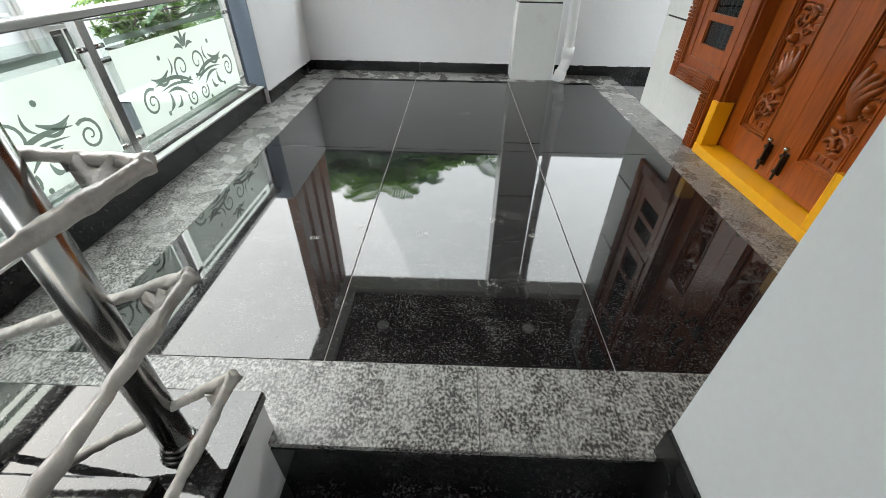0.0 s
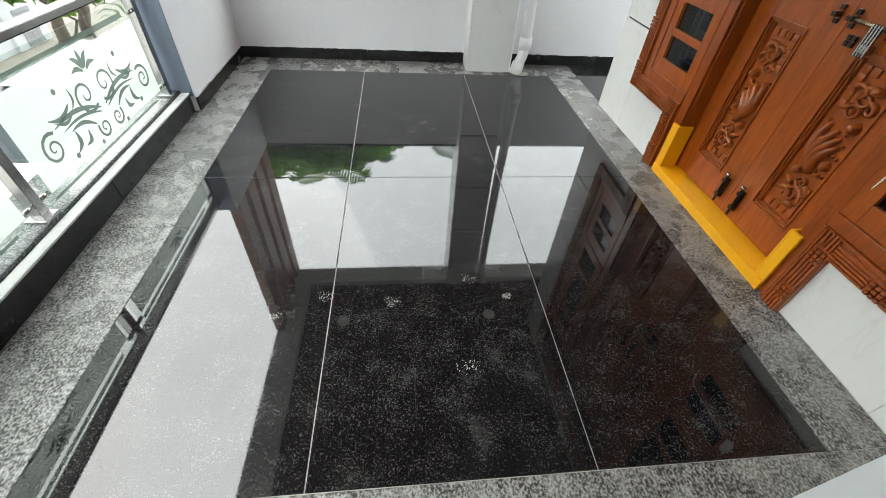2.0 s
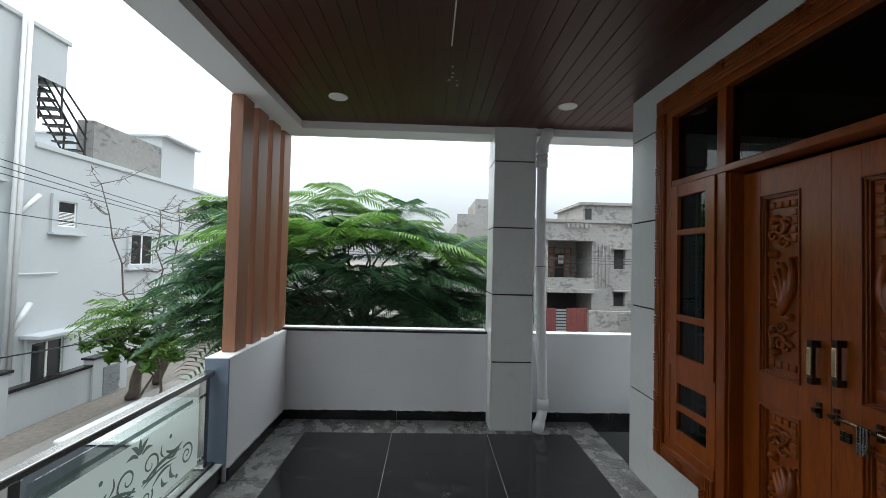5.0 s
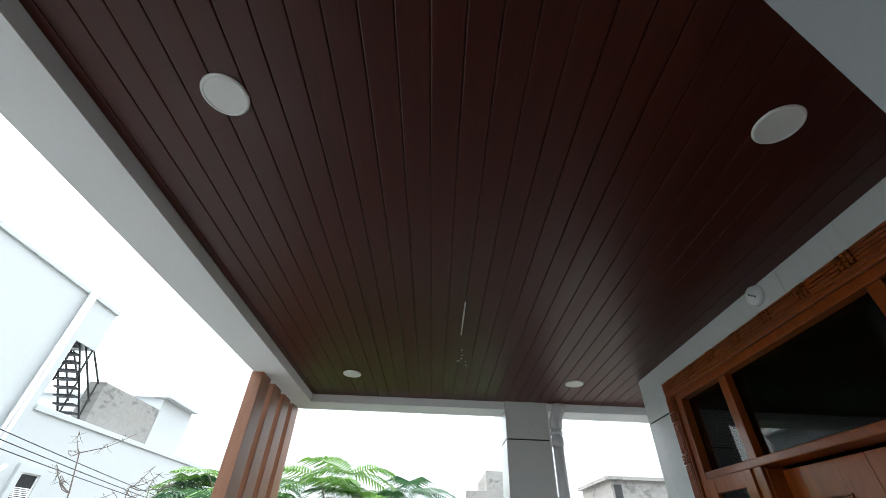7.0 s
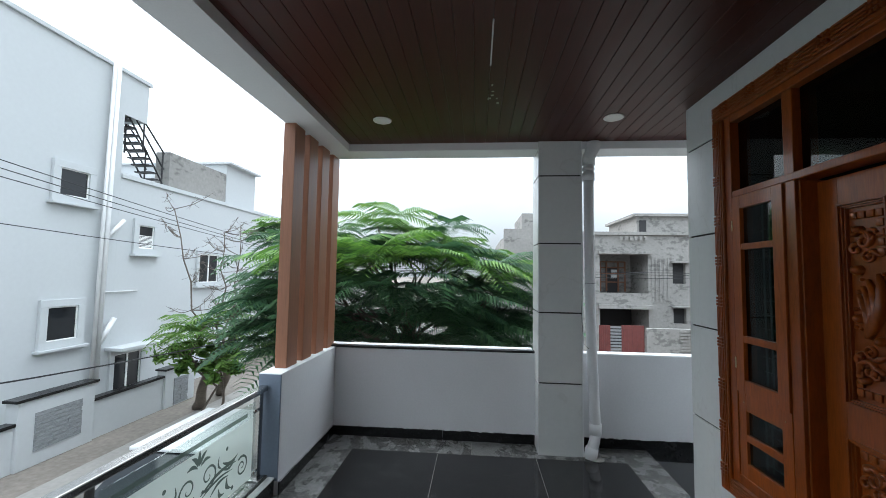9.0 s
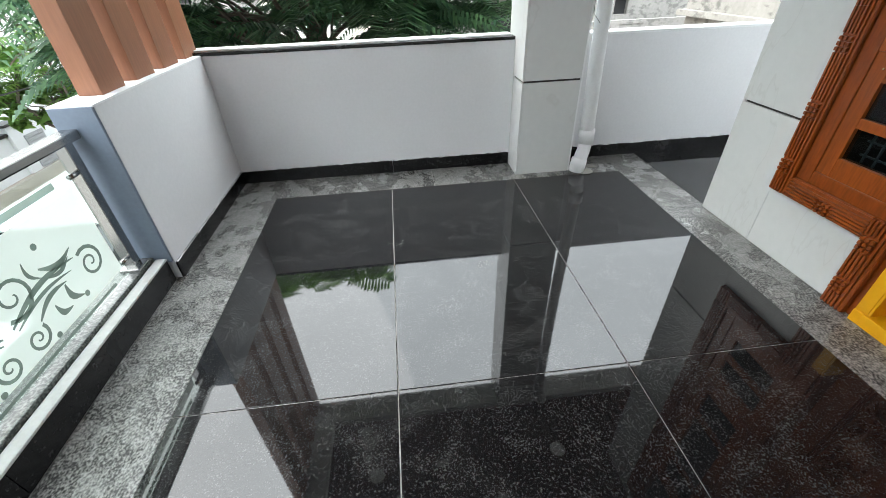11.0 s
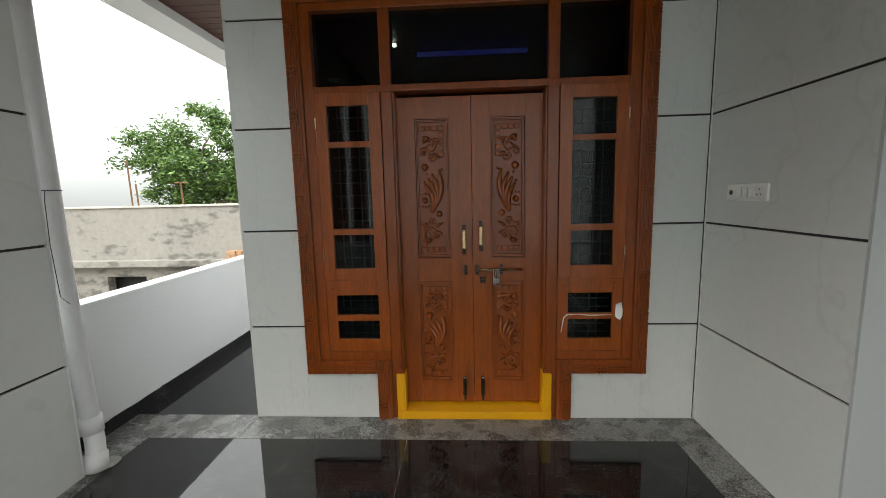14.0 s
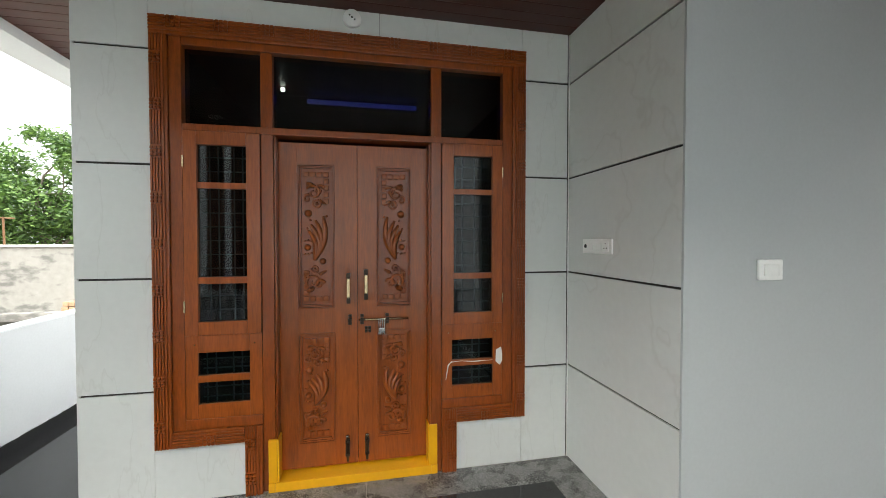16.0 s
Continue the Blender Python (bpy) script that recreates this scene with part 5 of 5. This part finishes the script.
box(g, 8.4, 8.45, 10.7, 12.0, GROUND, -0.13)
part("doorway", g, DARKHOLE, old, "near-black sheet for the shade inside the doorway")
for i in range(6):
    g = bm_new()
    y, z = 8.30 + 0.12 * (i % 3) + random.uniform(-0.03, 0.03), 0.03 + 0.1 * (i // 3)
    box(g, 7.78, 7.99, y, y + 0.11, z, z + 0.085, 0.005)
    solid("brick", g, BRICK, "loose orange brick stacked on the ledge", "brick", "", group="stack of bricks")
far_house = thing("far_house", "small pale house in the distance", "house", "", "", (40, 60, GROUND))
g = bm_new()
box(g, 36, 44, 56, 62, GROUND, 3.0)
box(g, 37, 40, 57, 60, 3.0, 4.2)
part("wall", g, OLDWALL, far_house)
g = bm_new()
box(g, 35.8, 44.2, 55.8, 62.2, 3.0, 3.2)
part("roof", g, CONCRETE, far_house)

# ---------------------------------------------------------------- trees
def frond(vs, fs, base, way, length, droop, rnd, pairs=10, width=0.33):
    """A feathery compound leaf: a curved stalk with paired, toothed side leaves."""
    way = way.normalized()
    side = way.cross(Vector((0, 0, 1)))
    if side.length < 0.05:
        side = Vector((1, 0, 0))
    side.normalize()
    up = side.cross(way).normalized()
    for i in range(pairs):
        f = (i + 1) / (pairs + 0.5)
        p = base + way * length * f - Vector((0, 0, 1)) * droop * length * f * f
        ln = length * width * (0.35 + 1.1 * math.sin(math.pi * min(0.97, 0.12 + 0.82 * f)))
        ln *= rnd.uniform(0.85, 1.1)
        half = length / pairs * 0.40
        for s in (1, -1):
            d = (side * s + way * 0.45).normalized()
            tip = p + d * ln - Vector((0, 0, 1)) * ln * 0.26 + up * 0.02 * ln
            mid = p + d * ln * 0.5 + up * 0.06 * ln
            k = len(vs)
            vs += [p - way * half * 0.5, mid - way * half, tip, mid + way * half, p + way * half * 0.5]
            fs.append((k, k + 1, k + 3, k + 4))
            fs.append((k + 1, k + 2, k + 3))


def crown(name, parent, vs, fs, material, label):
    me = bpy.data.meshes.new(name)
    me.from_pydata([tuple(v) for v in vs], [], fs)
    me.materials.append(material)
    ob = new(name, me)
    ob.parent = parent
    ob.matrix_parent_inverse = Matrix.Translation(-parent.location)
    return tagged(ob, label, "", "", "stuff")


def limb(bm, a, b, r0, r1, rnd, sag=0.1, n=6):
    a, b = Vector(a), Vector(b)
    pts = [a.lerp(b, i / n) + Vector((rnd.uniform(-1, 1), rnd.uniform(-1, 1), rnd.uniform(-0.5, 0.5))) * (b - a).length * 0.035 * (0 < i < n) + Vector((0, 0, sag * math.sin(math.pi * i / n))) for i in range(n + 1)]
    tube(bm, pts, [r0 + (r1 - r0) * i / n for i in range(n + 1)], 7)
    return pts


def feather_tree(name, label, foot, top, centre, radii, tips, fronds, size, seed, young=0.2, mats=(LEAF, YOUNG), low=-0.6, pairs=10):
    rnd = random.Random(seed)
    t = thing(name, label, "tree", "", "", foot)
    foot, top, centre = Vector(foot), Vector(top), Vector(centre)
    bm = bm_new()
    trunk = limb(bm, foot, top, 0.12, 0.06, rnd, 0.0, 8)
    old_v, old_f, new_v, new_f = [], [], [], []
    for i in range(tips):
        a = rnd.uniform(0, 2 * math.pi)
        h = rnd.uniform(low, 1.0)
        q = math.sqrt(max(0.0, 1 - h * h)) if h > 0 else 1.0 - 0.25 * abs(h)
        depth = rnd.uniform(0.45, 1.0) ** 0.6
        tip = centre + Vector((radii[0] * q * math.cos(a), radii[1] * q * math.sin(a), radii[2] * h)) * depth
        tip += Vector((rnd.uniform(-0.15, 0.15), rnd.uniform(-0.15, 0.15), rnd.uniform(-0.12, 0.12)))
        if i % 3 == 0:
            limb(bm, trunk[rnd.randint(3, 8)], tip, 0.03, 0.008, rnd, 0.12)
        out = Vector((math.cos(a), math.sin(a), 0))
        upper = depth > 0.72 and h > 0.42
        vs, fs = (new_v, new_f) if upper and rnd.random() < young * 2.2 else (old_v, old_f)
        n = rnd.randint(fronds - 2, fronds + 2)
        for j in range(n):
            b = 2 * math.pi * j / n + rnd.uniform(-0.3, 0.3)
            d = Vector((math.cos(b), math.sin(b), rnd.uniform(-0.12, 0.45))) + out * 0.45
            frond(vs, fs, tip, d, size * rnd.uniform(0.7, 1.15), rnd.uniform(0.1, 0.62), rnd, pairs)
    part("trunk", bm, BARK, t, "", True)
    crown("crown", t, old_v, old_f, mats[0], "dark green feathery leaves")
    if new_v:
        crown("young_crown", t, new_v, new_f, mats[1], "fresh light green leaves")
    return t


feather_tree("flame_tree", "broad feathery-leaved green tree behind the parapet", (-1.2, 8.05, GROUND), (-1.4, 7.95, 0.75), (-1.66, 7.89, 1.03), (2.35, 1.27, 1.44), 150, 6, 0.79, 5, 0.32, pairs=18)
feather_tree("small_tree", "slender young tree with thin feathery crown", (-7.6, 12.6, GROUND), (-5.9, 10.6, 0.6), (-5.6, 10.3, 0.15), (1.55, 1.0, 0.85), 20, 5, 0.72, 8, 0.3, (PALE, YOUNG), -0.8)
feather_tree("tall_tree", "tall feathery tree behind the brown fins", (-4.6, 11.6, GROUND), (-4.7, 11.0, 1.9), (-4.6, 11.0, 2.0), (1.15, 1.0, 1.05), 22, 5, 0.75, 9, 0.4, low=-0.25)
# bare twigs of the slender tree
bare = thing("bare_tree", "thin bare-twigged sapling beside the road", "tree", "", "", (-6.2, 10.4, GROUND))
g, rb = bm_new(), random.Random(4)
stem = limb(g, (-6.2, 10.4, GROUND), (-7.2, 10.0, 2.9), 0.032, 0.010, rb, -0.3, 10)
stem2 = limb(g, (-6.2, 10.4, GROUND), (-6.1, 10.2, 2.4), 0.03, 0.008, rb, 0.1, 10)
stem3 = limb(g, (-6.15, 10.4, -0.6), (-5.7, 10.2, 2.2), 0.024, 0.008, rb, 0.1, 8)
for st in (stem, stem2, stem3):
    for p in st[4:]:
        for k in range(3):
            q = p + Vector((rb.uniform(-0.7, 0.9), rb.uniform(-0.4, 0.4), rb.uniform(0.0, 0.5)))
            limb(g, p, q, 0.010, 0.004, rb, -0.08, 4)
            for m_ in range(6):
                w_ = p.lerp(q, rb.uniform(0.4, 1.0))
                limb(g, w_, w_ + Vector((rb.uniform(-0.25, 0.25), rb.uniform(-0.2, 0.2), rb.uniform(-0.2, 0.08))), 0.005, 0.002, rb, -0.02, 3)
part("branchwork", g, BARK, bare, "", True)


def bushy(name, label, foot, centre, radii, count, size, seed, material, clumps=40):
    """A crown of many small leaves gathered in uneven clumps with gaps."""
    rnd = random.Random(seed)
    t = thing(name, label, "tree", "", "", foot)
    bm = bm_new()
    c = Vector(centre)
    tr = limb(bm, foot, c, 0.14, 0.06, rnd, 0.0, 6)
    cl = []
    for i in range(clumps):
        d = Vector((rnd.gauss(0, 1), rnd.gauss(0, 1), rnd.gauss(0, 0.9))).normalized() * rnd.uniform(0.3, 1.0) ** 0.7
        p = c + Vector((d.x * radii[0], d.y * radii[1], d.z * radii[2]))
        cl.append((p, rnd.uniform(0.09, 0.2) * min(radii)))
        if i % 3 == 0:
            limb(bm, tr[rnd.randint(3, 6)], p, 0.04, 0.01, rnd)
    vs, fs = [], []
    for i in range(count):
        p, r = cl[rnd.randrange(clumps)]
        q = p + Vector((rnd.gauss(0, r), rnd.gauss(0, r), rnd.gauss(0, r * 0.7)))
        u = Vector((rnd.uniform(-1, 1), rnd.uniform(-1, 1), rnd.uniform(-0.6, 0.6))).normalized()
        w = u.cross(Vector((rnd.uniform(-1, 1), rnd.uniform(-1, 1), 1))).normalized()
        s = size * rnd.uniform(0.6, 1.3)
        k = len(vs)
        vs += [q - u * s, q + w * s * 0.42, q + u * s, q - w * s * 0.42]
        fs.append((k, k + 1, k + 2, k + 3))
    part("trunk", bm, BARK, t, "", True)
    crown("crown", t, vs, fs, material, "many small green leaves")
    return t


bushy("shade_tree", "dense bushy green tree behind the old house", (14.2, 13.3, GROUND), (14.2, 13.3, 2.9), (1.9, 2.65, 2.05), 24000, 0.095, 21, FAR, 95)
bushy("roadside_bush", "small light green broad-leaved roadside tree", (-7.4, 11.4, GROUND), (-6.6, 10.6, -0.55), (1.1, 0.8, 0.45), 1800, 0.11, 22, PALE, 22)
for i, (x, y, h, r) in enumerate(((20, 30, 2.2, 3.0), (26, 40, 2.0, 4.0), (33, 45, 2.6, 5.0))):
    bushy("far_tree", "distant low green tree", (x, y, GROUND), (x, y, h - r * 0.25), (r, r, r * 0.55), 3500, 0.24, 30 + i, FAR, 40)

# ---------------------------------------------------------------- overhead cables
def cable(a, b, sag, r=0.008):
    bm = bm_new()
    a, b = Vector(a), Vector(b)
    tube(bm, [a.lerp(b, i / 16) - Vector((0, 0, sag * 4 * (i / 16) * (1 - i / 16))) for i in range(17)], r, 5)
    return solid("cable", bm, IRON, "thin dark overhead cable", "cable", "", group="overhead cables")


for z0, z1 in ((4.2, 2.35), (4.05, 2.25), (3.85, 2.2), (2.75, 1.9)):
    cable((-7.5, -2.0, z0), (-7.5, 16.0, z1), 0.15)
cable((-7.5, -6.0, 1.6), (-5.5, 14.0, 0.0), 0.6, 0.012)
for z in (1.55, 1.7, 1.8):
    cable((-7.3, GY - 0.6, z), (14.0, GY - 0.6, z - 0.05), 0.05, 0.012)

# ---------------------------------------------------------------- parked white car on the road
def parked_car(x, y):
    t = thing("car", "white parked car below the railing", "car", "", "", (x, y, GROUND + 0.015))
    z0 = GROUND + 0.015

    def loft(bm, sect):
        rings = []
        for yy, w, lo, hi in sect:
            rings.append([bm.verts.new((x + u * w, y + yy, z0 + v)) for u, v in ((-1, lo), (-1, (lo + hi) / 2), (-0.86, hi), (0.86, hi), (1, (lo + hi) / 2), (1, lo))])
        for a, b in zip(rings, rings[1:]):
            for i in range(6):
                bm.faces.new((a[i], a[(i + 1) % 6], b[(i + 1) % 6], b[i]))
        bm.faces.new(rings[0])
        bm.faces.new(rings[-1][::-1])
    b = bm_new()
    loft(b, ((-1.95, 0.62, 0.35, 0.62), (-1.8, 0.78, 0.25, 0.78), (-0.9, 0.84, 0.2, 0.92), (0.6, 0.84, 0.2, 0.95), (1.7, 0.8, 0.25, 0.92), (1.92, 0.7, 0.35, 0.75)))
    bmesh.ops.bevel(b, geom=b.edges[:], offset=0.03, segments=2, affect="EDGES")
    part("body", b, CARPAINT, t, "", True)
    b = bm_new()
    loft(b, ((-0.95, 0.72, 0.9, 0.95), (-0.35, 0.66, 0.9, 1.42), (0.9, 0.66, 0.9, 1.46), (1.65, 0.7, 0.9, 1.0)))
    part("cabin", b, CARGLASS, t, "dark car windows")
    b = bm_new()
    box(b, x - 0.58, x + 0.58, y - 0.38, y + 0.98, z0 + 1.425, z0 + 1.475, 0.02)
    part("roof", b, CARPAINT, t)
    for sx in (-1, 1):
        for yy in (-1.25, 1.2):
            b = bm_new()
            cyl(b, (x + sx * 0.66, y + yy, z0 + 0.30), (x + sx * 0.85, y + yy, z0 + 0.30), 0.30, seg=24)
            wheel = part("wheel", b, TYRE, t)
            b = bm_new()
            cyl(b, (x + sx * 0.845, y + yy, z0 + 0.30), (x + sx * 0.862, y + yy, z0 + 0.30), 0.19, seg=20)
            part("rim", b, STEEL, wheel)
        b = bm_new()
        box(b, x + sx * 0.5, x + sx * 0.72, y + 1.84, y + 1.925, z0 + 0.6, z0 + 0.78, 0.02)
        part("tail_lamp", b, REDLAMP, t, "red tail lamp")
    return t


parked_car(-3.7, 6.3)
